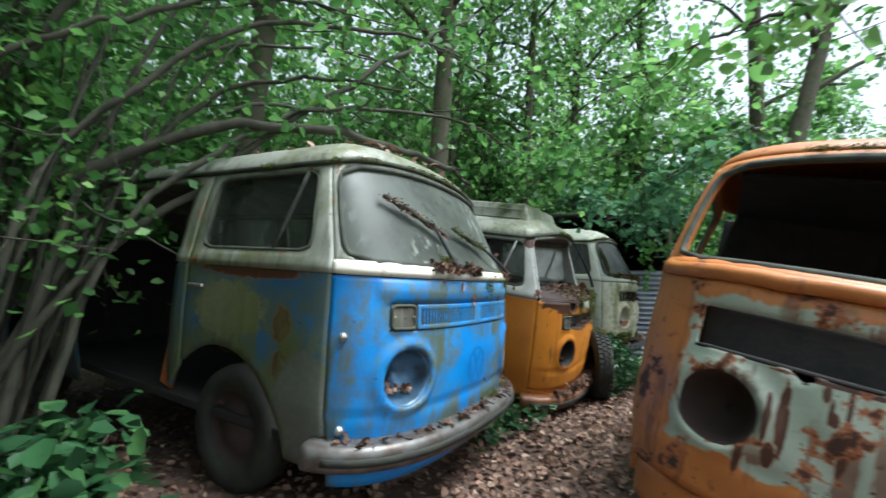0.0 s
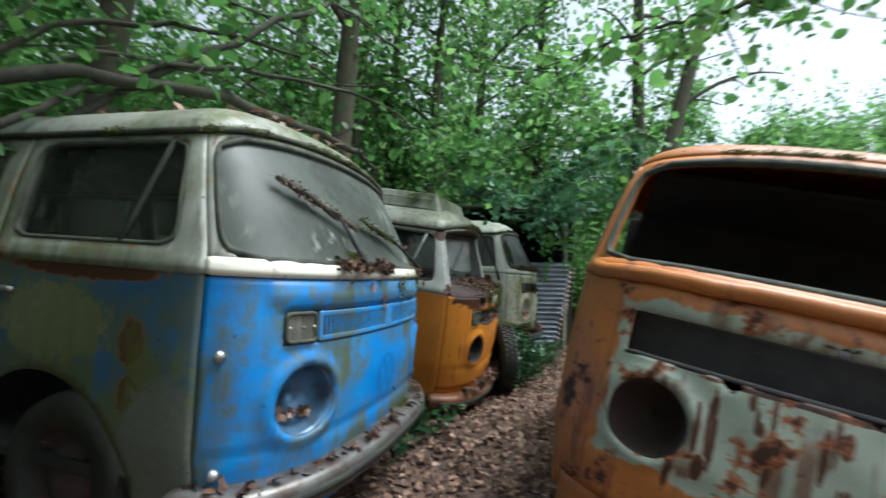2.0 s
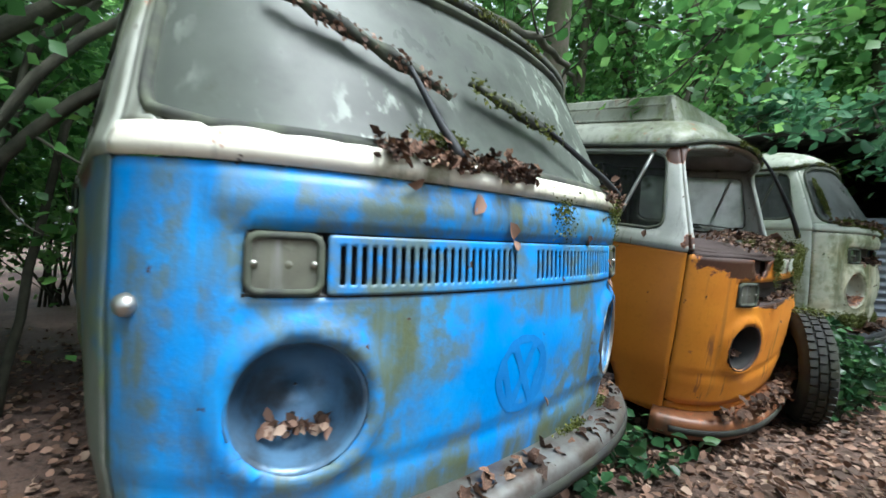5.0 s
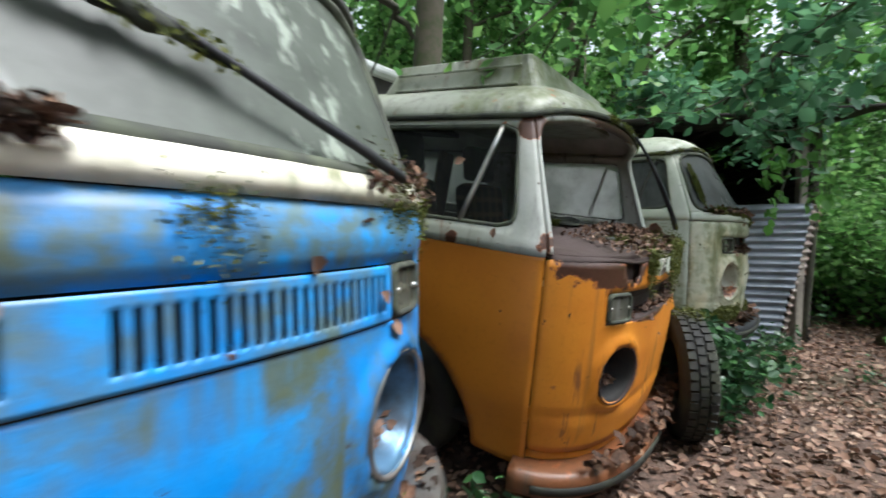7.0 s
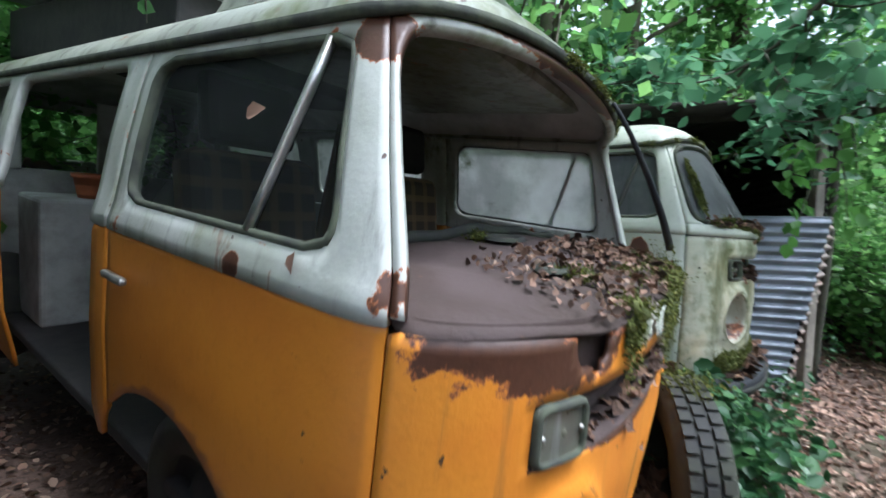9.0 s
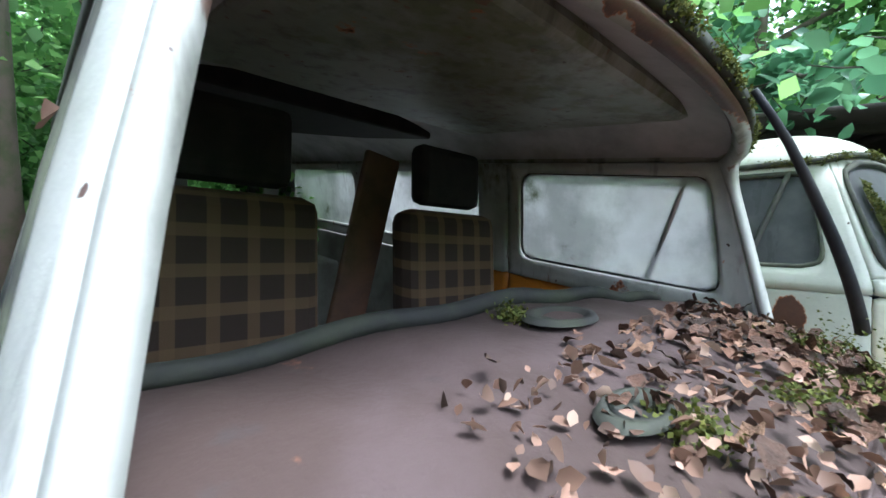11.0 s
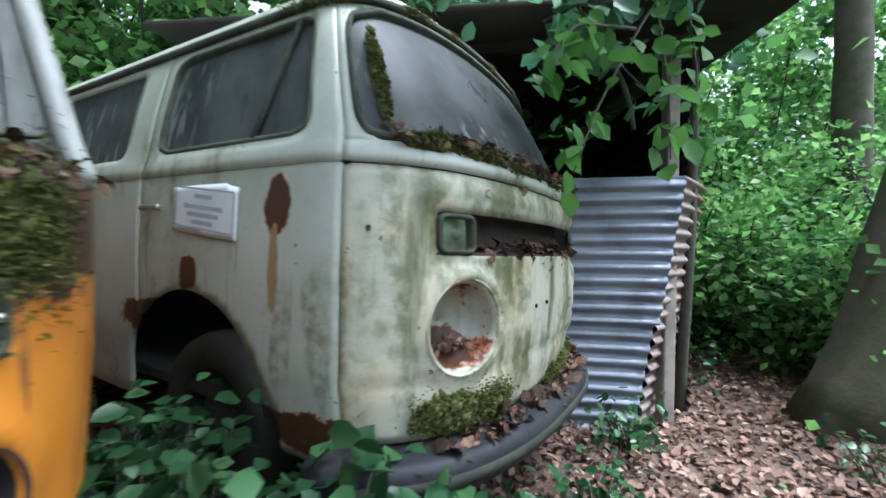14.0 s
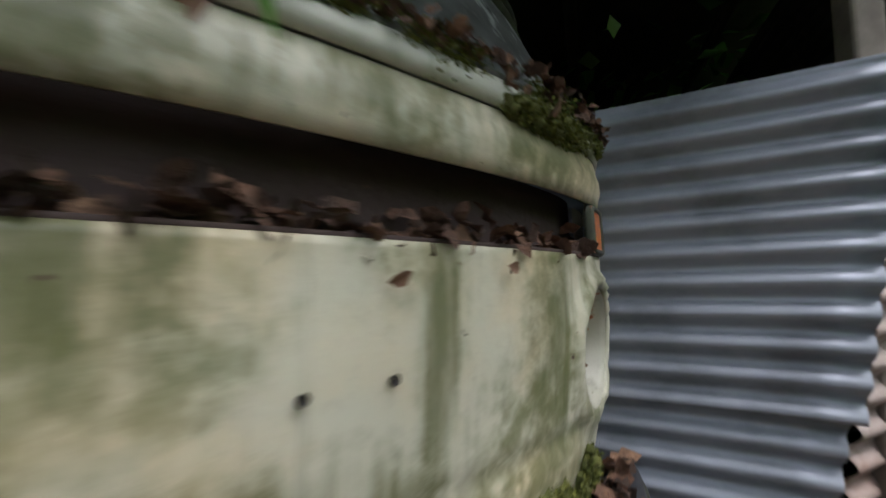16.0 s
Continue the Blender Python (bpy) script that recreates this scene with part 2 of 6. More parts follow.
M_ORANGE = paint("orange_paint", (0.60, 0.22, 0.018), (0.52, 0.17, 0.014), rust=0.34, algae=0.10, grime=0.6, zones=NOSE_ZONES, runs=0.6)
M_ORANGE_SIDE = paint("orange_door_paint", (0.50, 0.18, 0.014), (0.42, 0.14, 0.012), rust=0.12, algae=0.10, grime=0.15)
M_PALE = paint("pale_green_white_paint", (0.50, 0.50, 0.39), (0.58, 0.49, 0.31), rust=0.18, algae=0.85, grime=0.5, zones=PALE_FRONT)
M_PALE_SIDE = paint("pale_grey_white_paint", (0.45, 0.47, 0.40), (0.36, 0.39, 0.31), rust=0.24, algae=0.6, grime=0.4, zones=PALE_ZONES, runs=0.1)
M_PEEL = paint("peeling_pale_green_paint", (0.36, 0.41, 0.33), (0.30, 0.36, 0.28), rust=0.95, algae=0.35, grime=0.6, border=(0.44, 0.155, 0.035), runs=1.1, zones=PEEL_ZONES)
M_ORANGE_RUST = paint("faded_orange_paint", (0.44, 0.155, 0.035), (0.34, 0.125, 0.035), rust=0.55, algae=0.2, grime=0.5)
M_RUST = rusty("brown_rust")
# Near-black for dark parts; also stands in for shade inside cabs and slots.
M_DARK = plain("near_black_trim_and_shade", (0.022, 0.020, 0.018), (0.010, 0.010, 0.010), 0.85)
# Base colour lifted to pale grey to stand in for glare under the roof.
M_HEADLINER = plain("headliner_with_glare", (0.50, 0.49, 0.48), (0.30, 0.29, 0.28), 0.9, 4)
M_RUBBER = plain("old_rubber", (0.014, 0.014, 0.013), (0.028, 0.032, 0.018), 0.8, 9)
M_CHROME = plain("dull_chrome", (0.55, 0.55, 0.53), (0.25, 0.24, 0.2), 0.32, 7, metal=0.85)
M_BUMPER_BLACK = plain("black_bumper_plastic", (0.016, 0.018, 0.022), (0.035, 0.035, 0.035), 0.6, 8, spec=0.25)
M_BUMPER_GREY = plain("tarnished_bumper_steel", (0.17, 0.17, 0.16), (0.07, 0.045, 0.032), 0.42, 9, metal=0.5)
M_LENS = dirty_glass("lamp_lens", (0.45, 0.45, 0.36), 0.45, (0.7, 0.7, 0.6))
M_AMBER = plain("amber_lens", (0.55, 0.16, 0.02), (0.4, 0.1, 0.02), 0.3)
M_GLASS_BLUE = dirty_glass("milky_windscreen_glass", (0.17, 0.19, 0.16), 0.84)
M_GLASS_SIDE = dirty_glass("dark_side_glass", (0.10, 0.115, 0.09), 0.40)
M_GLASS_ORANGE = dirty_glass("dark_door_glass", (0.05, 0.055, 0.055), 0.35)
M_GLASS_PALE = dirty_glass("grey_dusty_glass", (0.19, 0.205, 0.20), 0.72)
M_GLASS_FOG = dirty_glass("fogged_glass", (0.80, 0.82, 0.82), 0.82)
M_TRIM = plain("perished_window_rubber", (0.03, 0.032, 0.026), (0.07, 0.08, 0.05), 0.85, 14)
M_BARK = plain("mossy_bark", (0.085, 0.070, 0.050), (0.045, 0.056, 0.020), 0.95, 9, height=0.9)
M_STEM = plain("thin_bark", (0.06, 0.058, 0.038), (0.03, 0.032, 0.02), 0.9, 14, height=0.6)
M_WOOD = plain("grey_timber", (0.26, 0.23, 0.19), (0.14, 0.12, 0.10), 0.85, 6)
# Near-black version of the timber, with the shed's inner shade in the colour.
M_DARKWOOD = plain("near_black_shed_shade", (0.035, 0.03, 0.025), (0.02, 0.018, 0.015), 0.9, 6)
M_TARP = plain("grey_roof_sheet", (0.34, 0.36, 0.35), (0.16, 0.17, 0.15), 0.6, 3)
M_PAPER = plain("white_laminated_paper", (0.72, 0.75, 0.78), (0.6, 0.63, 0.66), 0.35, 3)
M_INK = plain("faded_print", (0.30, 0.34, 0.38), (0.4, 0.44, 0.46), 0.5)
M_MOSS = leafy("moss", [(0.0, (0.035, 0.045, 0.008)), (0.5, (0.075, 0.09, 0.014)), (1.0, (0.15, 0.155, 0.03))], 0.2, 0.9)
M_LITTER = leafy("dead_leaves", [(0.0, (0.05, 0.03, 0.02)), (0.4, (0.15, 0.085, 0.055)), (0.75, (0.27, 0.16, 0.11)), (1.0, (0.36, 0.26, 0.19))], 0.12, 0.7)
M_LEAF = leafy("green_leaves", [(0.0, (0.04, 0.11, 0.03)), (0.5, (0.085, 0.22, 0.055)), (0.85, (0.15, 0.33, 0.085)), (1.0, (0.24, 0.44, 0.10))], 0.55)
M_LEAF_FAR = leafy("bright_leaves", [(0.0, (0.07, 0.17, 0.045)), (0.5, (0.14, 0.31, 0.08)), (1.0, (0.26, 0.46, 0.14))], 0.6)
M_LEAF_BLUE = leafy("bluish_shrub_leaves", [(0.0, (0.045, 0.12, 0.06)), (0.6, (0.09, 0.22, 0.11)), (1.0, (0.15, 0.30, 0.15))], 0.45, 0.35)
M_MOSS_PAD = plain("moss_cushion", (0.045, 0.055, 0.010), (0.105, 0.11, 0.022), 0.95, 26, height=1.0)
M_REFLECTOR = plain("tarnished_reflector", (0.10, 0.20, 0.32), (0.05, 0.06, 0.07), 0.35, 9, metal=0.4)
M_BRAMBLE = leafy("bramble_leaves", [(0.0, (0.015, 0.05, 0.02)), (0.6, (0.035, 0.10, 0.035)), (1.0, (0.07, 0.16, 0.05))], 0.3, 0.4)


def dead_leaf():
    n = Net("crisp_dead_leaf")
    r = n.t.nodes.new("ShaderNodeObjectInfo").outputs["Random"]
    col = n.ramp(r, [(0.0, (0.035, 0.022, 0.015)), (0.4, (0.11, 0.062, 0.042)), (0.75, (0.18, 0.095, 0.058)), (1.0, (0.28, 0.17, 0.105))])
    col = n.mix(n.step(n.noise(3.5, 6), 0.45, 0.65), col, n.mix(0.55, col, (0.03, 0.02, 0.014)))
    return n.out(col, 0.75, bump=n.noise(9, 5), height=0.5, dist=0.05, spec=0.3)


def plaid():
    n = Net("brown_plaid_cloth")
    sep = n.node("ShaderNodeSeparateXYZ", Vector=n.co)

    def band(axis, freq):
        w = n.t.nodes.new("ShaderNodeMath")
        w.operation = "SINE"
        n.t.links.new(n.mul(sep.outputs[axis], freq), w.inputs[0])
        return n.step(w.outputs[0], 0.45, 0.6)
    col = n.mix(n.mul(band(0, 62), 0.6), (0.045, 0.03, 0.022), (0.16, 0.10, 0.05))
    col = n.mix(n.mul(band(2, 62), 0.6), col, (0.17, 0.11, 0.055))
    return n.out(col, 0.95, bump=n.noise(300, 2), height=0.4, dist=0.002)


def corrugated():
    n = Net("galvanised_sheet")
    col = n.mix(n.step(n.noise(3, 8), 0.4, 0.7), (0.25, 0.275, 0.32), (0.13, 0.145, 0.17))
    col = n.mix(n.step(n.noise(1.2, 8, (1, 1, 6)), 0.62, 0.75), col, (0.16, 0.09, 0.06))
    return n.out(col, 0.5, 0.35, bump=n.noise(40, 5), height=0.15, dist=0.003)


def ground_mat():
    n = Net("forest_soil")
    col = n.mix(n.step(n.noise(1.2, 8), 0.4, 0.65), (0.085, 0.052, 0.038), (0.15, 0.095, 0.07))
    col = n.mix(n.step(n.noise(25, 8), 0.45, 0.7), col, (0.05, 0.033, 0.025))
    col = n.mix(n.step(n.noise(0.35, 4), 0.55, 0.7), col, (0.05, 0.065, 0.025))
    return n.out(col, 0.95, bump=n.noise(30, 9), height=0.9, dist=0.03)


M_PLAID, M_TIN, M_SOIL, M_DEADLEAF = plaid(), corrugated(), ground_mat(), dead_leaf()
M_TIN_RUST = paint("rusted_sheet", (0.24, 0.20, 0.18), (0.19, 0.11, 0.08), rust=0.75, algae=0.1)


# ------------------------------------------------------------ mesh tools
def mesh_of(name, verts, faces, smooth=True):
    me = bpy.data.meshes.new(name)
    me.from_pydata([tuple(p) for p in verts], [], [tuple(f) for f in faces])
    if smooth:
        me.polygons.foreach_set("use_smooth", np.ones(len(me.polygons), bool))
    me.update()
    return me


def part(name, me, material, parent=None, label="", thick=0.0, bevel=0.0):
    if not isinstance(me, bpy.types.Mesh):
        bm, me = me, bpy.data.meshes.new(name)
        bm.to_mesh(me)
        bm.free()
    me.name = name
    if not me.materials:
        me.materials.append(material)
    ob = new(name, me)
    ob.parent = parent
    if label:
        tagged(ob, label)
    if thick:
        md = ob.modifiers.new("thickness", "SOLIDIFY")
        md.thickness, md.offset = thick, -1
    if bevel:
        md = ob.modifiers.new("edges", "BEVEL")
        md.width, md.segments = bevel, 2
    return ob


def thing(name, label, category, m=None, group="", kind=""):
    ob = new(name)
    ob.empty_display_size = 0.2
    if m is not None:
        ob.matrix_world = m
    return tagged(ob, label, category, group, kind)


def box(size, at=(0, 0, 0), turn=(0, 0, 0), cuts=0, bev=0.01):
    bm = bmesh.new()
    bmesh.ops.create_cube(bm, size=1)
    bmesh.ops.scale(bm, vec=size, verts=bm.verts)
    if bev:
        bmesh.ops.bevel(bm, geom=bm.edges[:], offset=min(bev, min(size) * 0.4), segments=2, affect="EDGES", profile=0.5)
    if cuts:
        bmesh.ops.subdivide_edges(bm, edges=bm.edges[:], cuts=cuts, use_grid_fill=True)
    bmesh.ops.transform(bm, matrix=pose(*at, *turn), verts=bm.verts)
    return bm


def tube(points, radii, sides=8, wobble=0.0):
    """A tapered tube along points; verts and faces."""
    P = np.array(points, float)
    r = np.interp(np.linspace(0, 1, len(P)), np.linspace(0, 1, len(radii)), radii)
    tan = np.gradient(P, axis=0)
    tan /= np.linalg.norm(tan, axis=1)[:, None] + 1e-9
    up = np.where(np.abs(tan[:, 2:3]) > 0.9, [[1.0, 0, 0]], [[0, 0, 1.0]])
    a = np.cross(tan, up)
    a /= np.linalg.norm(a, axis=1)[:, None] + 1e-9
    b = np.cross(tan, a)
    th = np.linspace(0, 2 * np.pi, sides, endpoint=False)
    rr = r[:, None] * (1 + wobble * rng.standard_normal((len(P), sides)))
    V = P[:, None] + rr[..., None] * (np.cos(th)[None, :, None] * a[:, None] + np.sin(th)[None, :, None] * b[:, None])
    n = len(P)
    F = [(i * sides + j, i * sides + (j + 1) % sides, (i + 1) * sides + (j + 1) % sides, (i + 1) * sides + j) for i in range(n - 1) for j in range(sides)]
    F += [tuple(range(sides))[::-1], tuple(range((n - 1) * sides, n * sides))]
    return V.reshape(-1, 3), F


def join(pieces):
    V, F, o = [], [], 0
    for v, f in pieces:
        V.append(np.asarray(v))
        F += [tuple(i + o for i in q) for q in f]
        o += len(v)
    return np.vstack(V), F


def bez(a, b, sag=(0, 0, 0), n=12):
    t = np.linspace(0, 1, n)[:, None]
    return np.array(a) * (1 - t) + np.array(b) * t + np.array(sag) * (4 * t * (1 - t))


def revolve(profile, n=28):
    """Profile of (r, y) turned about the y axis."""
    th = np.linspace(0, 2 * np.pi, n, endpoint=False)
    V = np.array([(r * np.cos(a), y, r * np.sin(a)) for r, y in profile for a in th])
    F = [(i * n + j, (i + 1) * n + j, (i + 1) * n + (j + 1) % n, i * n + (j + 1) % n) for i in range(len(profile) - 1) for j in range(n)]
    return V, F


LEAF_SHAPE = np.array([(0, 0, 0), (0.32, 0.30, 0.06), (0.36, 0.62, 0.05), (0.04, 1.0, -0.10), (-0.33, 0.66, 0.09), (-0.27, 0.26, 0.08)])


def leaves(at, size, out=None, flat=0.6, spread=0.35, simple=False):
    """A leaf blade at each place: verts and faces; flat 1 lies level, 0 points any way."""
    at = np.asarray(at, float)
    n = len(at)
    d = rng.standard_normal((n, 3)) if out is None else np.asarray(out) + 0.6 * rng.standard_normal((n, 3))
    d[:, 2] -= 0.35
    d[:, 2] *= 1 - 0.7 * flat
    d /= np.linalg.norm(d, axis=1)[:, None] + 1e-9
    up = rng.standard_normal((n, 3)) * (1 - flat) + np.array([0, 0, 1.0]) * flat
    s = np.cross(d, up)
    s /= np.linalg.norm(s, axis=1)[:, None] + 1e-9
    nn = np.cross(s, d)
    sz = size * (1 + spread * rng.uniform(-1, 1, n))
    shape = LEAF_SHAPE if not simple else np.array([(0, 0, 0), (0.38, 0.5, 0.06), (0, 1, -0.06), (-0.38, 0.5, 0.06)])
    k = len(shape)
    V = at[:, None] + sz[:, None, None] * (shape[None, :, :1] * s[:, None] + shape[None, :, 1:2] * d[:, None] + shape[None, :, 2:] * nn[:, None])
    base = np.arange(n)[:, None] * k
    if simple:
        F = np.concatenate([base + [0, 1, 2], base + [0, 2, 3]])
    else:
        F = np.concatenate([base + [0, 1, 2, 3], base + [0, 3, 4, 5]])
    return V.reshape(-1, 3), F.tolist()


# ------------------------------------------------------------ the van's shape
# Local axes: x across (towards the van's left side), y from the nose backwards, z up from the ground under sound tyres.
HW, DN, LEN, POWER = 0.85, 0.45, 4.35, 2.6


def _outline(length):
    q = np.linspace(0, np.pi / 2, 90)
    x = HW * np.sin(q) ** (2 / POWER)
    y = DN * (1 - np.cos(q) ** (2 / POWER))
    xs = np.r_[x, HW, x[::-1]]
    ys = np.r_[y, length - DN * 0.8, length - 0.8 * y[::-1]]
    s = np.r_[0, np.cumsum(np.hypot(np.diff(xs), np.diff(ys)))]
    return xs, ys, s


Z_W = np.array([0.25, 0.45, 0.62, 0.90, 1.12, 1.19, 1.21, 1.27, 1.45, 1.60, 1.70])
W_W = np.array([0.79, 0.82, 0.85, 0.858, 0.853, 0.852, 0.855, 0.836, 0.805, 0.772, 0.742]) / HW
Z_Y = np.array([0.25, 0.42, 0.55, 0.80, 1.00, 1.15, 1.19, 1.21, 1.27, 1.42, 1.60, 1.70])
W_Y = np.array([0.05, 0.03, 0.01, 0.00, 0.01, 0.022, 0.022, 0.012, 0.045, 0.145, 0.265, 0.35])


class Shape:
    def __init__(self, length=LEN):
        self.length = length
        self.x, self.y, self.s = _outline(length)
        self.half = self.s[-1]

    def s_x(self, x):
        return float(np.interp(x, self.x[:90], self.s[:90]))

    def s_y(self, y):
        return float(np.interp(y, self.y, self.s))

    def skin(self, s, z, off=0.0):
        """The place on the body at arc s (minus: towards -x) and height z, moved outwards by off."""
        s, z = np.broadcast_arrays(np.asarray(s, float), np.asarray(z, float))
        a = np.abs(s)
        zz = np.minimum(z, 1.70)
        x = np.interp(a, self.s, self.x) * np.interp(zz, Z_W, W_W)
        y = np.interp(a, self.s, self.y)
        y0 = np.interp(zz, Z_Y, W_Y)
        end = DN + 0.07 * np.clip((zz - 1.2) / 0.5, 0, 1)
        front = y0 + y * (end - y0) / DN
        y = np.where(y < DN, front, np.where(y < 1.2, end + (y - DN) * (1.2 - end) / (1.2 - DN), y))
        rear = np.clip((zz - 1.2) / 0.5, 0, 1) * 0.18
        y = np.where(y > self.length - 1.0, y - rear * (y - self.length + 1.0), y)
        crown = np.clip((zz - 1.3) / 0.4, 0, 1) * 0.085 * np.clip(1 - (a / self.s_y(0.33)) ** 2, 0, 1)
        P = np.stack([np.sign(s) * x, y, z + crown], -1)
        if off:
            e = 0.004
            t1 = self.skin(s + e, z) - self.skin(s - e, z)
            t2 = self.skin(s, z + e) - self.skin(s, z - e)
            nrm = np.cross(t1, t2)
            nrm /= np.linalg.norm(nrm, axis=-1, keepdims=True) + 1e-9
            P = P + nrm * off
        return P


def rrect(s, z, cs, cz, hs, hz, r):
    dx, dz = np.abs(s - cs) - hs + r, np.abs(z - cz) - hz + r
    return np.hypot(np.maximum(dx, 0), np.maximum(dz, 0)) + np.minimum(np.maximum(dx, dz), 0) - r


def disc(s, z, cs, cz, r):
    return np.hypot(s - cs, z - cz) - r


def rag(s, z, amount, scale=9.0, seed=0.0):
    """Uneven edge for rusted-out holes."""
    scale = scale * 3
    a = np.sin(s * scale * 2.1 + seed) * np.sin(z * scale * 1.7 + 1.3 * seed) + 0.6 * np.sin(s * scale * 5.3 + z * scale * 3.1 + seed) + 0.35 * np.sin(z * scale * 11 - s * scale * 7)
    return 0.6 * amount * a


def patch(shape, inside, s0, s1, z0, z1, step=0.025, off=0.0, dent=None):
    """A sheet of the body where inside(s, z) < 0, with its edges drawn to the zero line."""
    ns, nz = max(2, int(math.ceil((s1 - s0) / step)) + 1), max(2, int(math.ceil((z1 - z0) / step)) + 1)
    S, Z = np.meshgrid(np.linspace(s0, s1, ns), np.linspace(z0, z1, nz), indexing="ij")
    idx = np.arange(ns * nz).reshape(ns, nz)
    Q = np.stack([idx[:-1, :-1], idx[1:, :-1], idx[1:, 1:], idx[:-1, 1:]], -1).reshape(-1, 4)
    s, z = S.ravel().copy(), Z.ravel().copy()
    keep = inside(s[Q].mean(1), z[Q].mean(1)) < 0
    touched = np.zeros(len(s), int)
    np.add.at(touched, Q[~keep].ravel(), 1)
    K = Q[keep]
    edge = np.zeros(len(s), bool)
    edge[K.ravel()] = True
    edge &= touched > 0
    rim = edge.copy()
    for _ in range(4):
        d = inside(s[rim], z[rim])
        e = 0.003
        gs = (inside(s[rim] + e, z[rim]) - inside(s[rim] - e, z[rim])) / (2 * e)
        gz = (inside(s[rim], z[rim] + e) - inside(s[rim], z[rim] - e)) / (2 * e)
        g2 = np.maximum(gs * gs + gz * gz, 0.25)
        s[rim] -= np.clip(d * gs / g2, -step, step)
        z[rim] -= np.clip(d * gz / g2, -step, step)
    used = np.unique(K)
    remap = np.full(len(s), -1)
    remap[used] = np.arange(len(used))
    P = shape.skin(s[used], z[used], off)
    if dent is not None:
        P = P + dent(s[used], z[used])
    return mesh_of("sheet", P, remap[K])


def band_along(shape, s0, s1, z, profile, n=60):
    """A bar swept along the body: profile of (outwards, up)."""
    S = np.linspace(s0, s1, n)
    base = shape.skin(S, np.full(n, z))
    t = np.gradient(base, axis=0)
    out = np.stack([t[:, 1], -t[:, 0], 0 * S], -1)
    out /= np.linalg.norm(out, axis=1)[:, None]
    k = len(profile)
    V = np.concatenate([base + out * o + np.array([0, 0, u]) for o, u in profile]).reshape(k, n, 3).transpose(1, 0, 2).reshape(-1, 3)
    F = [(i * k + j, (i + 1) * k + j, (i + 1) * k + (j + 1) % k, i * k + (j + 1) % k) for i in range(n - 1) for j in range(k)]
    F += [tuple(range(k)), tuple(range((n - 1) * k, n * k))[::-1]]
    return mesh_of("bar", V, F)


def ring_on(shape, cs, cz, hs, hz, r, width, proud, n=72, off=0.0):
    """A raised frame round a rounded opening of the body."""
    th = np.linspace(0, 2 * np.pi, n, endpoint=False)
    c, sn = np.cos(th), np.sin(th)
    k = 1.0 / np.maximum(np.abs(c), np.abs(sn))
    u, v = c * k, sn * k
    ps, pz = u * hs, v * hz
    for _ in range(6):
        d = rrect(ps, pz, 0, 0, hs, hz, r)
        e = 1e-4
        gs = (rrect(ps + e, pz, 0, 0, hs, hz, r) - d) / e
        gz = (rrect(ps, pz + e, 0, 0, hs, hz, r) - d) / e
        ps, pz = ps - d * gs, pz - d * gz
    gs, gz = gs / np.hypot(gs, gz), gz / np.hypot(gs, gz)
    rows = []
    for w, o in ((0.0, -0.012), (0.0, proud), (width * 0.5, proud * 1.35), (width, proud * 0.6), (width, -0.004)):
        rows.append(shape.skin(cs + ps + gs * w, cz + pz + gz * w, off + o if off + o else 1e-6))
    V = np.stack(rows, 1).reshape(-1, 3)
    F = [(i * 5 + j, i * 5 + j + 1, ((i + 1) % n) * 5 + j + 1, ((i + 1) % n) * 5 + j) for i in range(n) for j in range(4)]
    return mesh_of("frame", V, F)


def bowl(shape, cs, cz, r, depth, squash=1.0):
    """A lamp bowl sunk into the body; verts in the van's axes."""
    c = shape.skin(cs, cz)
    e = 0.02
    t1 = shape.skin(cs + e, cz) - shape.skin(cs - e, cz)
    t1 /= np.linalg.norm(t1)
    t2 = np.array([0, 0, 1.0])
    inn = np.cross(t2, t1)
    prof = [(r * 1.02, 0.0), (r * 0.97, 0.02), (r * 0.92, depth * 0.35), (r * 0.72, depth * 0.75), (r * 0.35, depth * 0.97), (0.004, depth)]
    V, F = revolve(prof, 32)
    return mesh_of("bowl", c + V[:, :1] * t1 + V[:, 2:] * t2 * squash + V[:, 1:2] * inn, F), c, t1, t2, inn


def roof_mesh(shape, rise=0.235, sag=0.0, n=110, m=14):
    S = np.linspace(-shape.half, shape.half, n)
    base = shape.skin(S, np.full(n, 1.70))
    yc, hl = shape.length / 2 + 0.1, shape.length / 2
    rows = []
    for q in np.linspace(0, np.pi / 2, m):
        k, h = np.cos(q) ** (2 / 2.3), np.sin(q) ** (2 / 1.9)
        x = base[:, 0] * k
        y = yc + (base[:, 1] - yc) * (1 - (1 - k) * 0.6 / hl)
        z = base[:, 2] + h * (1.70 + rise - base[:, 2])
        rows.append(np.stack([x, y, z], -1))
    V = np.stack(rows, 0).reshape(-1, 3)
    F = [(i * n + j, i * n + j + 1, (i + 1) * n + j + 1, (i + 1) * n + j) for i in range(m - 1) for j in range(n - 1)]
    return mesh_of("roof", V, F)


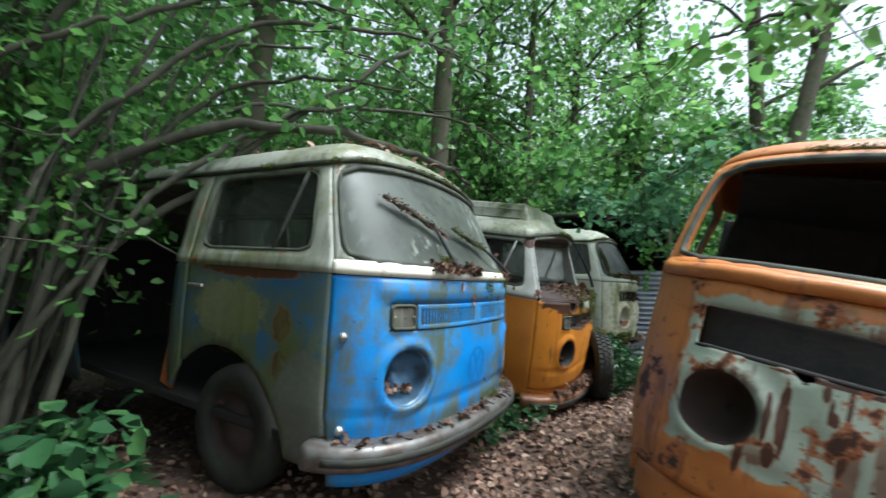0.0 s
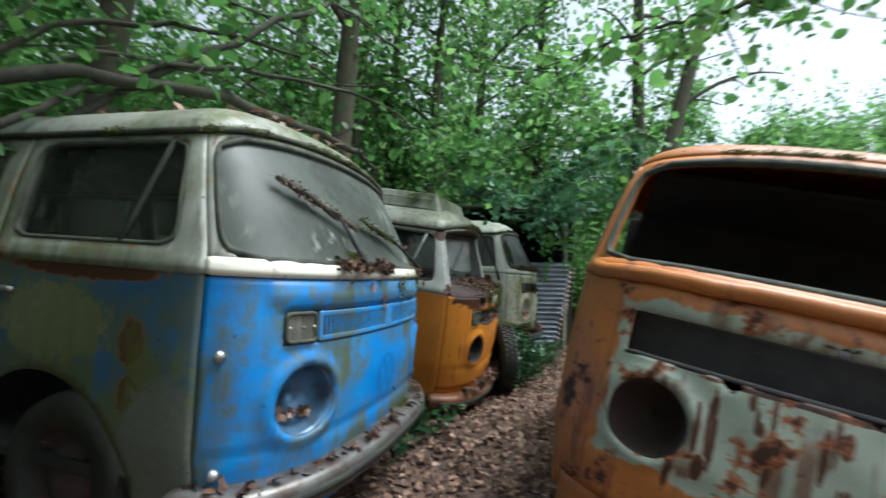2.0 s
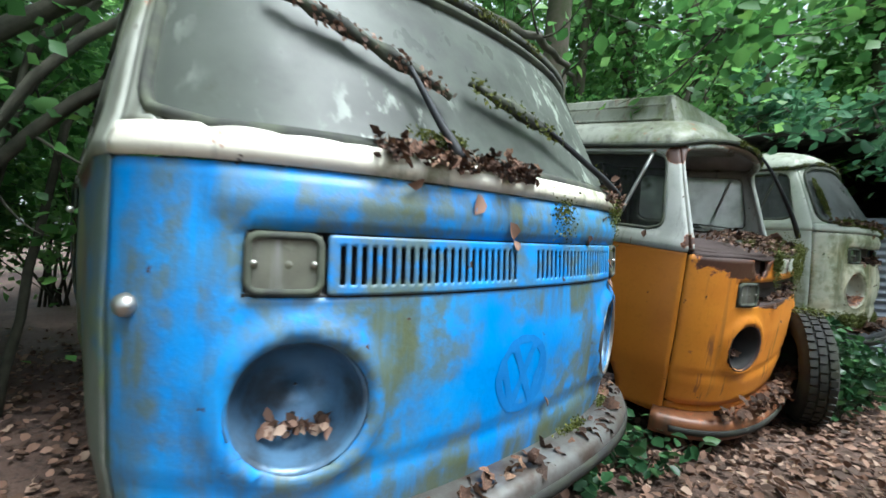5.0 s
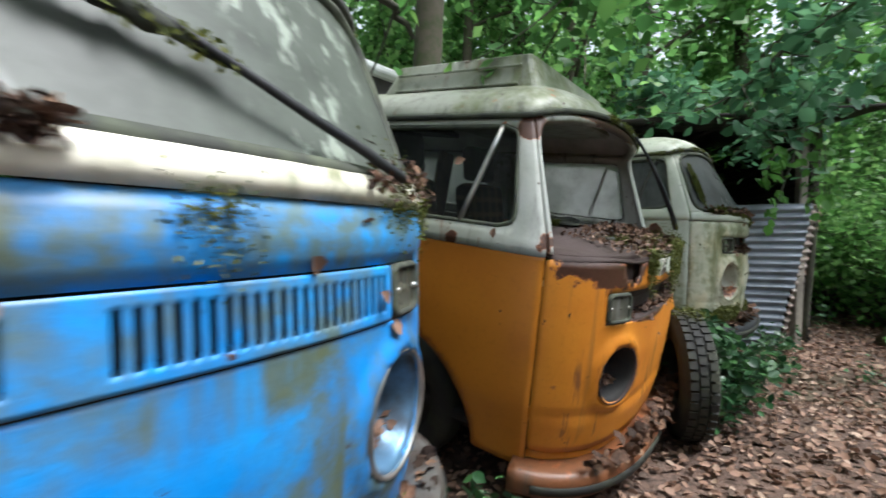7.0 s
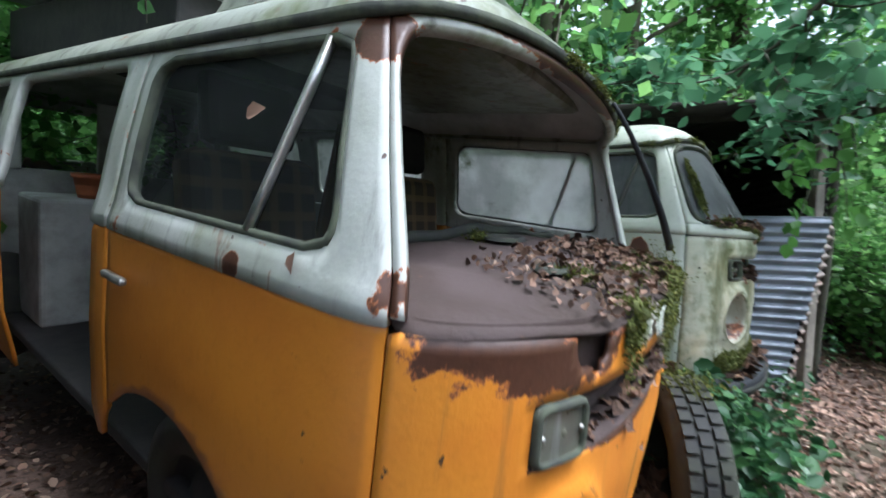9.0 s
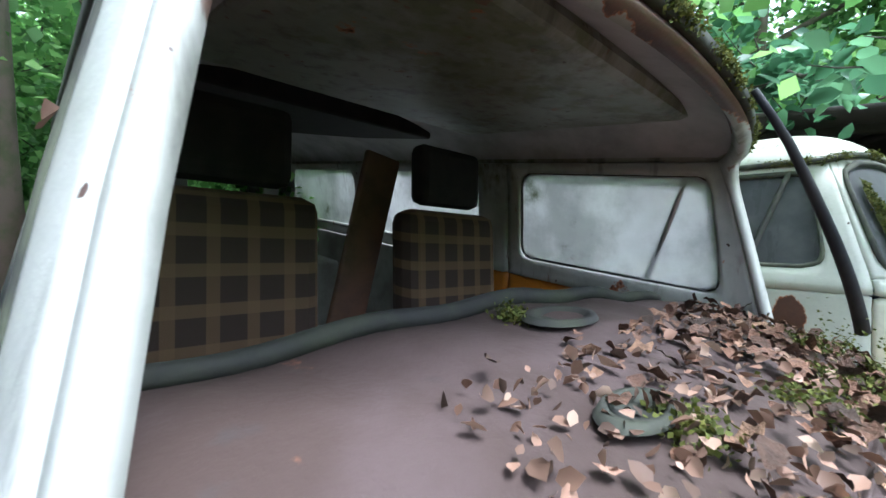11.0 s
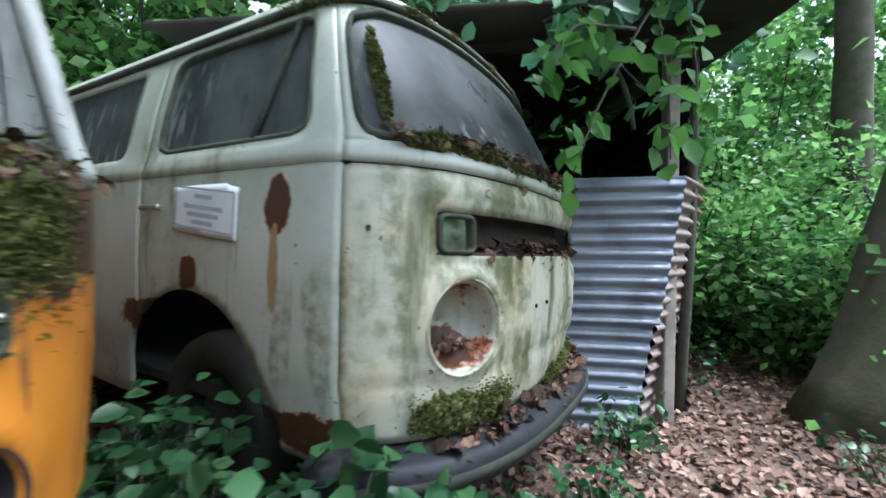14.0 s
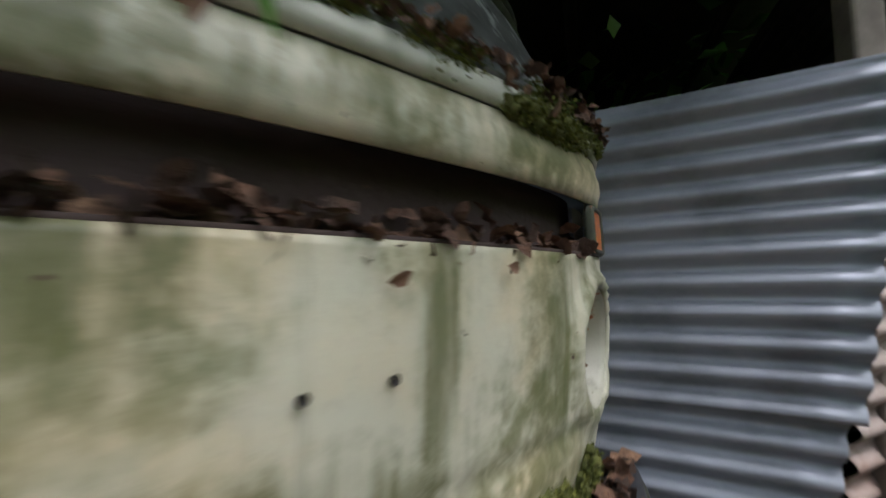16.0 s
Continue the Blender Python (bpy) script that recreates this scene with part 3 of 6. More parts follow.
def make_wheel(van, x, y, sink, mat_hub, tilt=0):
    side = 1 if x > 0 else -1
    V, F = revolve([(0.19, -0.075), (0.26, -0.085), (0.305, -0.07), (0.318, -0.03), (0.318, 0.03), (0.305, 0.07), (0.26, 0.085), (0.19, 0.075), (0.19, -0.075)], 36)
    wheel = part("wheel", mesh_of("tyre", V @ np.array(pose(0, 0, 0, 0, 0, 90).to_3x3()).T, F), M_RUBBER, van, "flat perished black tyre")
    wheel.location = (x, y, 0.318 - sink)
    H, G = revolve([(0.195, 0.05), (0.18, 0.03), (0.13, 0.02), (0.10, 0.045), (0.06, 0.055), (0.003, 0.06)], 28)
    H = H @ np.array(pose(0, 0, 0, 0, 0, 90).to_3x3()).T
    H[:, 0] *= -side
    part("rim", mesh_of("rim", H, G), mat_hub, wheel, "dirty steel rim")


def van_body(van, cfg):
    """All sheets of a van: nose, belt, windscreen, doors, sides, roof, bumper, lamps."""
    sh = Shape(cfg.get("length", LEN))
    a_seam = sh.s_y(0.295)
    gap = 0.004
    belt = 1.19
    hl_s, ind_o, ind_i = sh.s_x(0.562), sh.s_x(0.655), sh.s_x(0.525)
    slot_lo, slot_hi = cfg.get("slot", (0.955, 1.075))
    hl_r = cfg.get("lamp_r", 0.112)

    # nose
    def nose(s, z):
        d = np.maximum(np.abs(s) - a_seam, np.maximum(0.44 - z, z - (belt - 0.002)))
        for k in (-1, 1):
            d = np.maximum(d, -disc(s, z, k * hl_s, 0.75, hl_r))
        d = np.maximum(d, -rrect(s, z, 0, (slot_lo + slot_hi) / 2, ind_o, (slot_hi - slot_lo) / 2, 0.012))
        for hs, hz, hr, seed in cfg.get("nose_holes", ()):
            d = np.maximum(d, -(disc(s, z, hs, hz, hr) + rag(s, z, hr * 0.35, 9, seed)))
        return d

    def swell(s, z):
        # pressed ring round each lamp, and the shoulder above the grille
        P = np.zeros((len(s), 3))
        for k in (-1, 1):
            r = disc(s, z, k * hl_s, 0.75, 0.0)
            P[:, 1] -= 0.022 * np.exp(-((r - hl_r - 0.018) / 0.022) ** 2)
        P[:, 1] -= cfg.get("shoulder", 0.016) * np.exp(-((z - 1.13) / 0.035) ** 2) * (np.abs(s) < ind_o + 0.05)
        P[:, 1] += 0.012 * np.exp(-((z - 0.60) / 0.012) ** 2)
        P[:, 1] += cfg.get("dents", 0.0) * (np.sin(s * 13 + 1) * np.sin(z * 17) + 0.6 * np.sin(s * 29 + z * 23))
        return P
    part("nose_panel", patch(sh, nose, -a_seam - 0.02, a_seam + 0.02, 0.43, belt + 0.01, 0.02, dent=swell), cfg["nose"], van, cfg["nose_label"], thick=0.012)

    # valance under the nose
    part("front_valance", patch(sh, lambda s, z: np.maximum(np.abs(s) - a_seam, np.maximum(0.30 - z, z - 0.436)), -a_seam, a_seam, 0.29, 0.45, 0.03, off=-0.012), cfg.get("valance", cfg["nose"]), van, thick=0.01)

    # belt under the windscreen
    def cowl(s, z):
        d = np.maximum(np.abs(s) - a_seam, np.maximum(belt + 0.002 - z, z - 1.250))
        for hs, hz, hr, seed in cfg.get("cowl_holes", ()):
            d = np.maximum(d, -(disc(s, z, hs, hz, hr) + rag(s, z, hr * 0.4, 9, seed)))
        return d
    if not cfg.get("no_belt"):
        part("cowl_belt", patch(sh, cowl, -a_seam - 0.02, a_seam + 0.02, belt - 0.01, 1.28, 0.02, off=cfg.get("belt_off", 0.006)), cfg["belt"], van, cfg["belt_label"], thick=0.012)

    # windscreen frame and pane
    ws = a_seam - 0.045
    drop = cfg.get("ws_drop", 0.0)
    part("windscreen_surround", patch(sh, lambda s, z: np.maximum(np.maximum(np.abs(s) - a_seam, np.maximum(cfg.get("ws_low", 1.252) - z, z - 1.70)), -rrect(s, z, 0, 1.460 - drop, ws + 0.3 * drop, 0.212 + drop, 0.09)), -a_seam - 0.02, a_seam + 0.02, 1.17, 1.72, 0.02), cfg["upper"], van, thick=0.03)
    if cfg.get("screen_seal", True):
        part("windscreen_rubber", ring_on(sh, 0, 1.460, ws - 0.012, 0.200, 0.085, 0.022, 0.007), cfg.get("rubber", M_TRIM), van, "mossy perished black rubber seal")
    if cfg.get("windscreen"):
        pane = part("windscreen", patch(sh, lambda s, z: rrect(s, z, 0, 1.460, ws - 0.008, 0.204, 0.085), -ws - 0.02, ws + 0.02, 1.24, 1.68, 0.03, off=-0.012), cfg["windscreen"], van, cfg["screen_label"])
        pane.visible_shadow = False

    # sides
    rear = sh.s_y(sh.length - 0.5)
    door_end = sh.s_y(1.32)
    axle_f, axle_r = sh.s_y(0.99), sh.s_y(3.42)
    body_end = cfg.get("cab_end")
    for k, nm in ((-1, "left"), (1, "right")):
        lower = cfg["door"] if k < 0 else cfg.get("door_far", cfg["door"])
        edge = 0.36

        def door(s, z, k=k):
            a = s * k
            d = np.maximum(np.maximum(a_seam + gap - a, a - door_end + gap), np.maximum(edge - z, z - (belt - 0.002)))
            d = np.maximum(d, -disc(a, z, axle_f, 0.35, 0.45))
            for hs, hz, hr, seed in cfg.get("door_holes", ()):
                if k < 0:
                    d = np.maximum(d, -(disc(a, z, hs, hz, hr) + rag(s, z, hr * 0.4, 9, seed)))
            return d
        if not (k > 0 and cfg.get("no_far_door")):
            dr = part("door", patch(sh, door, min(k * (a_seam - 0.02), k * (door_end + 0.02)), max(k * (a_seam - 0.02), k * (door_end + 0.02)), edge - 0.02, belt + 0.01, 0.025), lower, van, cfg["door_label"], thick=0.014)
            hx = sh.skin(k * sh.s_y(1.20), 1.08, 0.025)
            part("door_handle", box((0.02, 0.13, 0.022), tuple(hx), bev=0.008), M_CHROME, dr, "dull chrome pull handle")
        w0, w1 = sh.s_y(0.415), sh.s_y(1.25)
        wc, wh = (w0 + w1) / 2, (w1 - w0) / 2

        def upper(s, z, k=k):
            a = s * k
            d = np.maximum(np.maximum(a_seam + gap - a, a - door_end + gap), np.maximum(belt + 0.002 - z, z - 1.70))
            return np.maximum(d, -rrect(a, z, wc, 1.470, wh, 0.190, 0.06))
        frame_mat = cfg["upper"] if k < 0 else cfg.get("upper_far", cfg["upper"])
        fr = part("door_window_frame", patch(sh, upper, min(k * (a_seam - 0.02), k * (door_end + 0.02)), max(k * (a_seam - 0.02), k * (door_end + 0.02)), belt - 0.02, 1.72, 0.025, off=0.004), frame_mat, van, thick=0.03)
        part("window_rubber", ring_on(sh, k * wc, 1.470, wh - 0.012, 0.180, 0.055, 0.018, 0.006), M_TRIM, fr)
        q0, q1 = sh.skin(k * sh.s_y(0.67), 1.285, 0.002), sh.skin(k * sh.s_y(0.51), 1.66, 0.002)
        V, F = tube(bez(q0, q1, n=5), [0.011, 0.011], 8)
        part("quarterlight_bar", mesh_of("bar", V, F), cfg.get("bar", M_CHROME), fr, "slim upright window bar")
        if cfg["side_glass"] and not (k > 0 and cfg.get("far_glass") is None):
            gl = part("door_glass", patch(sh, lambda s, z, k=k: rrect(s * k, z, wc, 1.470, wh - 0.005, 0.185, 0.055), min(k * (w0 - 0.02), k * (w1 + 0.02)), max(k * (w0 - 0.02), k * (w1 + 0.02)), 1.26, 1.68, 0.04, off=-0.012), cfg["side_glass"] if k < 0 else cfg["far_glass"], fr)
            gl.visible_shadow = False

        # rear side with its bay openings and wheel arch
        if body_end is None:
            bays = cfg["bays"] if k < 0 else cfg.get("bays_far", cfg["bays"])
            open_door = cfg.get("slide_open") and k < 0

            def side(s, z, k=k):
                a = s * k
                d = np.maximum(np.maximum(door_end + gap - a, a - sh.half), np.maximum(0.34 - z, z - (belt - 0.002)))
                d = np.maximum(d, -disc(a, z, axle_r, 0.35, 0.44))
                d = np.maximum(d, -disc(a, z, axle_f, 0.35, 0.45))
                if open_door:
                    d = np.maximum(d, -rrect(a, z, sh.s_y(2.0), 0.85, 0.56, 0.55, 0.05))
                return d

            def side_up(s, z, k=k):
                a = s * k
                d = np.maximum(np.maximum(door_end + gap - a, a - sh.half), np.maximum(belt + 0.002 - z, z - 1.70))
                for y0, y1 in bays:
                    d = np.maximum(d, -rrect(a, z, (sh.s_y(y0) + sh.s_y(y1)) / 2, 1.47, (sh.s_y(y1) - sh.s_y(y0)) / 2, 0.19, 0.05))
                if open_door:
                    d = np.maximum(d, -rrect(a, z, sh.s_y(2.0), 1.35, 0.56, 0.31, 0.05))
                d = np.maximum(d, -rrect(a, z, sh.half, 1.46, 0.55, 0.18, 0.08))
                return d
            lo, hi = min(k * door_end, k * sh.half), max(k * door_end, k * sh.half)
            part("side_panel", patch(sh, side, lo, hi, 0.32, belt + 0.01, 0.035), cfg.get("side", lower) if k < 0 else lower, van, thick=0.014)
            part("side_window_frame", patch(sh, side_up, lo, hi, belt - 0.02, 1.72, 0.03, off=0.004), frame_mat, van, thick=0.03)
            for y0, y1 in bays:
                if cfg.get("bay_glass" if k < 0 else "bay_glass_far", cfg.get("bay_glass")) and not (k > 0 and cfg.get("far_glass") is None):
                    c0, c1 = sh.s_y(y0), sh.s_y(y1)
                    bay_mat = cfg["bay_glass"] if k < 0 else cfg.get("bay_glass_far", cfg["bay_glass"])
                    gl = part("side_glass", patch(sh, lambda s, z, k=k: rrect(s * k, z, (c0 + c1) / 2, 1.47, (c1 - c0) / 2 - 0.005, 0.185, 0.05), min(k * c0, k * c1), max(k * c0, k * c1), 1.27, 1.67, 0.05, off=-0.012), bay_mat, van)
                    gl.visible_shadow = False
        make_wheel(van, k * 0.68, 0.99, cfg.get("sink", 0.1), cfg.get("hub", M_RUST))
        if body_end is None:
            make_wheel(van, k * 0.68, 3.42, cfg.get("sink", 0.1), cfg.get("hub", M_RUST))

    # roof, gutter
    if body_end is None:
        part("roof", roof_mesh(sh), cfg["roof"], van, cfg["roof_label"], thick=0.012)
        part("gutter", band_along(sh, -sh.half + 0.02, sh.half - 0.02, 1.70, [(0.0, -0.012), (0.022, -0.010), (0.026, 0.008), (0.018, 0.010), (0.0, 0.002)], 150), cfg.get("gutter", M_TRIM), van)
        # Near-black floor takes in the shade under the roof.
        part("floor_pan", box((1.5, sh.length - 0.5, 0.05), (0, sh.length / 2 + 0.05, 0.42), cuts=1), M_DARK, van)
        part("headliner", roof_mesh(sh, 0.19), cfg.get("lining", M_HEADLINER), van, "grey inner roof, paled for glare").location = (0, 0, -0.022)

    # bumper
    bo = cfg.get("bumper_out", 0.07)
    bz = cfg.get("bumper_z", 0.47)
    if cfg.get("bumper"):
        bmp = part("bumper", band_along(sh, -a_seam - 0.05, a_seam + 0.05, bz, [(bo - 0.05, -0.07), (bo + 0.02, -0.068), (bo + 0.036, -0.045), (bo + 0.04, 0.0), (bo + 0.032, 0.028), (bo + 0.01, 0.036), (bo - 0.12, 0.040), (bo - 0.12, 0.03), (bo - 0.02, 0.02)]), cfg["bumper"], van, cfg["bumper_label"])
        part("bumper_strip", band_along(sh, -a_seam + 0.02, a_seam - 0.02, bz - 0.02, [(bo + 0.036, -0.018), (bo + 0.05, -0.014), (bo + 0.05, 0.014), (bo + 0.036, 0.018)]), cfg.get("strip", M_RUBBER), bmp)

    # lamps
    for k in (-1, 1):
        me, c, t1, t2, inn = bowl(sh, k * hl_s, 0.75, hl_r, cfg.get("bowl_depth", 0.13))
        lamp = part("headlight", me, cfg["bowl"], van, cfg["lamp_label"], thick=0.004)
        R = np.stack([t1, -inn, t2], 1)
        V, F = revolve([(hl_r * 0.98, -0.012), (hl_r * 1.02, 0.010), (hl_r * 1.07, 0.012), (hl_r * 1.10, -0.008)], 40)
        if cfg.get("trim_ring") and k in cfg["trim_ring"]:
            part("trim_ring", mesh_of("ring", c + V @ R.T, F), cfg.get("ring", M_CHROME), lamp, "tarnished trim ring")
        if cfg.get("debris"):
            n = 60
            q = rng.uniform(-1, 1, (n, 2)) * hl_r * 0.55
            pts = c + q[:, :1] * t1 + (-hl_r * 0.55 + 0.25 * np.abs(q[:, 1:])) * t2 + inn * (0.05 + 0.04 * rng.random((n, 1)))
            tagged(part("litter_in_lamp", mesh_of("litter", *leaves(pts, 0.026, flat=0.3)), M_LITTER, lamp), "dead leaves in the lamp bowl", kind="stuff")
    return sh, a_seam, ind_o, ind_i, slot_lo, slot_hi


def slot_box(van, sh, ind_o, lo, hi, material):
    """The air channel behind the slot; where near-black, its shade is in the colour."""
    part("air_channel", patch(sh, lambda s, z: rrect(s, z, 0, (lo + hi) / 2, ind_o + 0.02, (hi - lo) / 2 + 0.02, 0.01), -ind_o - 0.03, ind_o + 0.03, lo - 0.03, hi + 0.03, 0.03, off=-0.07), material, van, "air channel, rusty or near-black for its shade", thick=0.005)
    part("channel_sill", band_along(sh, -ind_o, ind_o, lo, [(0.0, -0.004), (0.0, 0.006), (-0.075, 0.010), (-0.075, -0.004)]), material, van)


def indicator(van, sh, k, ind_i, ind_o, lo, hi, lens=True, amber=False, rim=None):
    cs, cz, hs, hz = k * (ind_i + ind_o) / 2, (lo + hi) / 2, (ind_o - ind_i) / 2 - 0.004, (hi - lo) / 2 - 0.004
    fr = part("indicator", ring_on(sh, cs, cz, hs - 0.012, hz - 0.012, 0.012, 0.014, 0.010), rim or (M_CHROME if not amber else M_TRIM), van, "rectangular turn indicator in a dirty frame")
    part("reflector", patch(sh, lambda s, z: rrect(s, z, cs, cz, hs, hz, 0.01), cs - hs - 0.01, cs + hs + 0.01, cz - hz - 0.01, cz + hz + 0.01, 0.02, off=-0.035), M_CHROME, fr, "dirty silver reflector")
    V, F = revolve([(0.012, 0.0), (0.014, -0.015), (0.008, -0.025), (0.001, -0.028)], 12)
    part("bulb", mesh_of("bulb", V + sh.skin(cs, cz, -0.02), F), M_LENS, fr)
    if amber:
        part("lens", patch(sh, lambda s, z: rrect(s, z, cs, cz, hs, hz, 0.01), cs - hs - 0.01, cs + hs + 0.01, cz - hz - 0.01, cz + hz + 0.01, 0.02, off=0.008), M_AMBER, fr, "orange lens")
    elif lens:
        g = part("lens", patch(sh, lambda s, z: rrect(s, z, cs, cz, hs, hz, 0.01), cs - hs - 0.01, cs + hs + 0.01, cz - hz - 0.01, cz + hz + 0.01, 0.02, off=0.004), M_LENS, fr)
        g.visible_shadow = False
        for q in (-1, 1):
            V, F = revolve([(0.001, -0.004), (0.006, -0.003), (0.007, 0.003)], 10)
            part("screw", mesh_of("screw", V + sh.skin(cs + q * (hs - 0.016), cz, 0.008), F), M_CHROME, fr, "rusty chrome screw")


def grille(van, sh, ind_i, lo, hi, material):
    """Two pressed fields of upright slots between the indicators."""
    def field(s, z):
        d = rrect(s, z, 0, (lo + hi) / 2, ind_i - 0.004, (hi - lo) / 2 - 0.004, 0.008)
        for c in (-1, 1):
            mid, half = c * (ind_i / 2 + 0.008), ind_i / 2 - 0.026
            pitch = 0.0205
            n = int(2 * half / pitch)
            t = np.clip(np.round((s - mid) / pitch + (n - 1) / 2), 0, n - 1)
            d = np.maximum(d, -rrect(s, z, mid + (t - (n - 1) / 2) * pitch, (lo + hi) / 2, 0.0056, 0.037, 0.004))
        return d
    part("grille", patch(sh, field, -ind_i - 0.005, ind_i + 0.005, lo - 0.005, hi + 0.005, 0.0052, off=0.006), material, van, "blue pressed grille with upright slots", thick=0.006)


def wiper(van, sh, s_piv, z_piv, s_arm, z_arm, s0, z0, s1, z1, mossy=True):
    S = np.linspace(0, 1, 14)
    a = sh.skin(s_piv + (s_arm - s_piv) * S, z_piv + (z_arm - z_piv) * S, 0.03)
    w = part("wiper", mesh_of("arm", *tube(a, [0.012, 0.006], 8)), M_BUMPER_BLACK, van, "black wiper arm with a mossy blade" if mossy else "bent black wiper arm")
    b = sh.skin(s0 + (s1 - s0) * S, z0 + (z1 - z0) * S, 0.024)
    part("blade", mesh_of("blade", *tube(b, [0.008, 0.016, 0.014, 0.008], 8, 0.25)), M_TRIM, w)
    if mossy:
        q = rng.random(260)
        p = sh.skin(s0 + (s1 - s0) * q, z0 + (z1 - z0) * q + rng.normal(0, 0.010, 260), 0.028) + rng.normal(0, 0.006, (260, 3))
        part("moss", mesh_of("moss", *leaves(p, 0.014, flat=0.2, simple=True)), M_LITTER if rng.random() < 0.3 else M_MOSS, w, "moss and rot along the blade")


def curled_leaves():
    """Four dead leaf blades, lobed and curled, one long along y."""
    out = []
    for i in range(4):
        t = np.linspace(0, 1, 6)
        w = np.array([0.05, 0.24, 0.34, 0.26, 0.20, 0.02]) * np.array([1, 1, 0.8 + 0.1 * i, 1.25 - 0.1 * i, 1, 1])
        lift = 0.22 * np.sin(t * (2.0 + 0.7 * i) + i) + 0.05
        rows = []
        for k in range(6):
            for u in (-1, 0, 1):
                rows.append((u * w[k] + 0.05 * np.sin(3 * k + i), t[k], lift[k] + (0.16 + 0.05 * i) * abs(u) * w[k] * 2.2 * (1 if (k + i) % 3 else -0.4)))
        F = [(3 * k + c, 3 * k + c + 1, 3 * k + c + 4, 3 * k + c + 3) for k in range(5) for c in (0, 1)]
        me = mesh_of("dead_leaf", rows, F)
        me.materials.append(M_DEADLEAF)
        out.append(me)
    return out


DEAD = curled_leaves()


def strew(parent, places, size, tip=35, spin=random.Random(21), normals=None):
    """Single dead leaves lying at places, each a part of its own."""
    for i, c in enumerate(np.asarray(places)):
        ob = new("dead_leaf", DEAD[i % 4])
        ob.parent = parent
        k = size * spin.uniform(0.5, 1.35)
        turn = pose(0, 0, 0, spin.gauss(0, tip), spin.gauss(0, tip), spin.uniform(0, 360))
        if normals is not None:
            turn = Vector(normals[i]).to_track_quat("Z", "Y").to_matrix().to_4x4() @ turn
        ob.matrix_basis = Matrix.Translation(Vector(c)) @ turn @ Matrix.Diagonal((k, k, k, 1))


def on_skin(van, sh, s0, s1, z0, z1, n, size, material, name, label, off=0.01, flat=0.3):
    if material is M_LITTER:
        n = min(n, 280)
        s, z = rng.uniform(s0, s1, n), z0 + (z1 - z0) * rng.random(n) ** 1.5
        strew(van, sh.skin(s, z, off) + rng.normal(0, 0.006, (n, 3)), size)
        return None
    n = int(n * 1.7)
    s = rng.uniform(s0, s1, n)
    mids = rng.uniform(s0, s1, max(2, n // 260))
    s = np.clip(mids[rng.integers(0, len(mids), n)] + rng.normal(0, 0.3 * min(s1 - s0, 0.10), n), s0 - 0.02, s1 + 0.02)
    z = (z0 + z1) / 2 + rng.normal(0, (z1 - z0) * 0.30, n)
    P = sh.skin(s, z, off) + rng.normal(0, 0.006, (n, 3))
    return tagged(part(name, mesh_of(name, *leaves(P, size * 0.72, flat=flat, simple=True)), material, van, label), kind="stuff")


def moss_pad(van, sh, cs, cz, rs, rz, thick=0.02, seed=0.0):
    """A lumpy cushion of moss grown on a panel."""
    def inside(s, z):
        return (np.hypot((s - cs) / rs, (z - cz) / rz) - 1) * min(rs, rz) + rag(s, z, 0.35 * min(rs, rz), 12, seed)

    def lump(s, z):
        d = np.clip(-inside(s, z) / (0.45 * min(rs, rz)), 0, 1) ** 0.6
        P = np.zeros((len(s), 3))
        P[:, 1] = -thick * d * (0.75 + 0.45 * np.sin(90 * s + seed) * np.sin(83 * z + 2 * seed) + 0.25 * np.sin(170 * s - 140 * z))
        return P
    m = 1.5
    pad = part("moss_pad", patch(sh, inside, cs - m * rs, cs + m * rs, cz - m * rz, cz + m * rz, max(0.005, min(rs, rz) / 9), off=0.003, dent=lump), M_MOSS_PAD, van, "thick green-brown moss cushion")
    n = int(5200 * rs * rz / 0.01)
    a, q = rng.uniform(0, 2 * np.pi, n), np.sqrt(rng.random(n)) * 0.95
    P = sh.skin(cs + rs * q * np.cos(a), cz + rz * q * np.sin(a), 0.004)
    P[:, 1] -= thick * 0.8 * (1 - q ** 2)
    tagged(part("moss", mesh_of("moss", *leaves(P + rng.normal(0, 0.003, (n, 3)), 0.009, flat=0.2, simple=True)), M_MOSS, pad, "fine moss tufts"), kind="stuff")


# ------------------------------------------------------------ ground
def ground_z(x, y):
    x, y = np.asarray(x, float), np.asarray(y, float)
    near = np.exp(-((x - 2) ** 2 + (y - 4) ** 2) / 400)
    dip = np.clip((y - 3.4) / 2.6, 0, 1)
    return -0.11 * near * dip * dip * (3 - 2 * dip) + near * (0.035 * np.sin(1.3 * x + 0.4) * np.sin(1.1 * y) + 0.02 * np.sin(3.1 * x + 2 * y))


def make_ground():
    a = np.r_[-400, -120, -50, -25, np.arange(-12, 16.01, 0.3), 30, 60, 130, 400]
    b = np.r_[-400, -120, -50, -25, np.arange(-12, 22.01, 0.3), 35, 65, 130, 400]
    X, Y = np.meshgrid(a, b, indexing="ij")
    Z = ground_z(X, Y)
    idx = np.arange(X.size).reshape(X.shape)
    F = np.stack([idx[:-1, :-1], idx[1:, :-1], idx[1:, 1:], idx[:-1, 1:]], -1).reshape(-1, 4)
    ob = part("ground", mesh_of("ground", np.stack([X, Y, Z], -1).reshape(-1, 3), F), M_SOIL)
    tagged(ob, "brown forest floor of soil and rotting leaves", "ground", kind="structure")


make_ground()

# ------------------------------------------------------------ the four vans
VAN_B = pose(0.922, 3.465, -0.114, 2.7, 0.3, 60.4)
VAN_O = pose(2.085, 5.335, -0.256, 7.88, -2.13, 62.1)
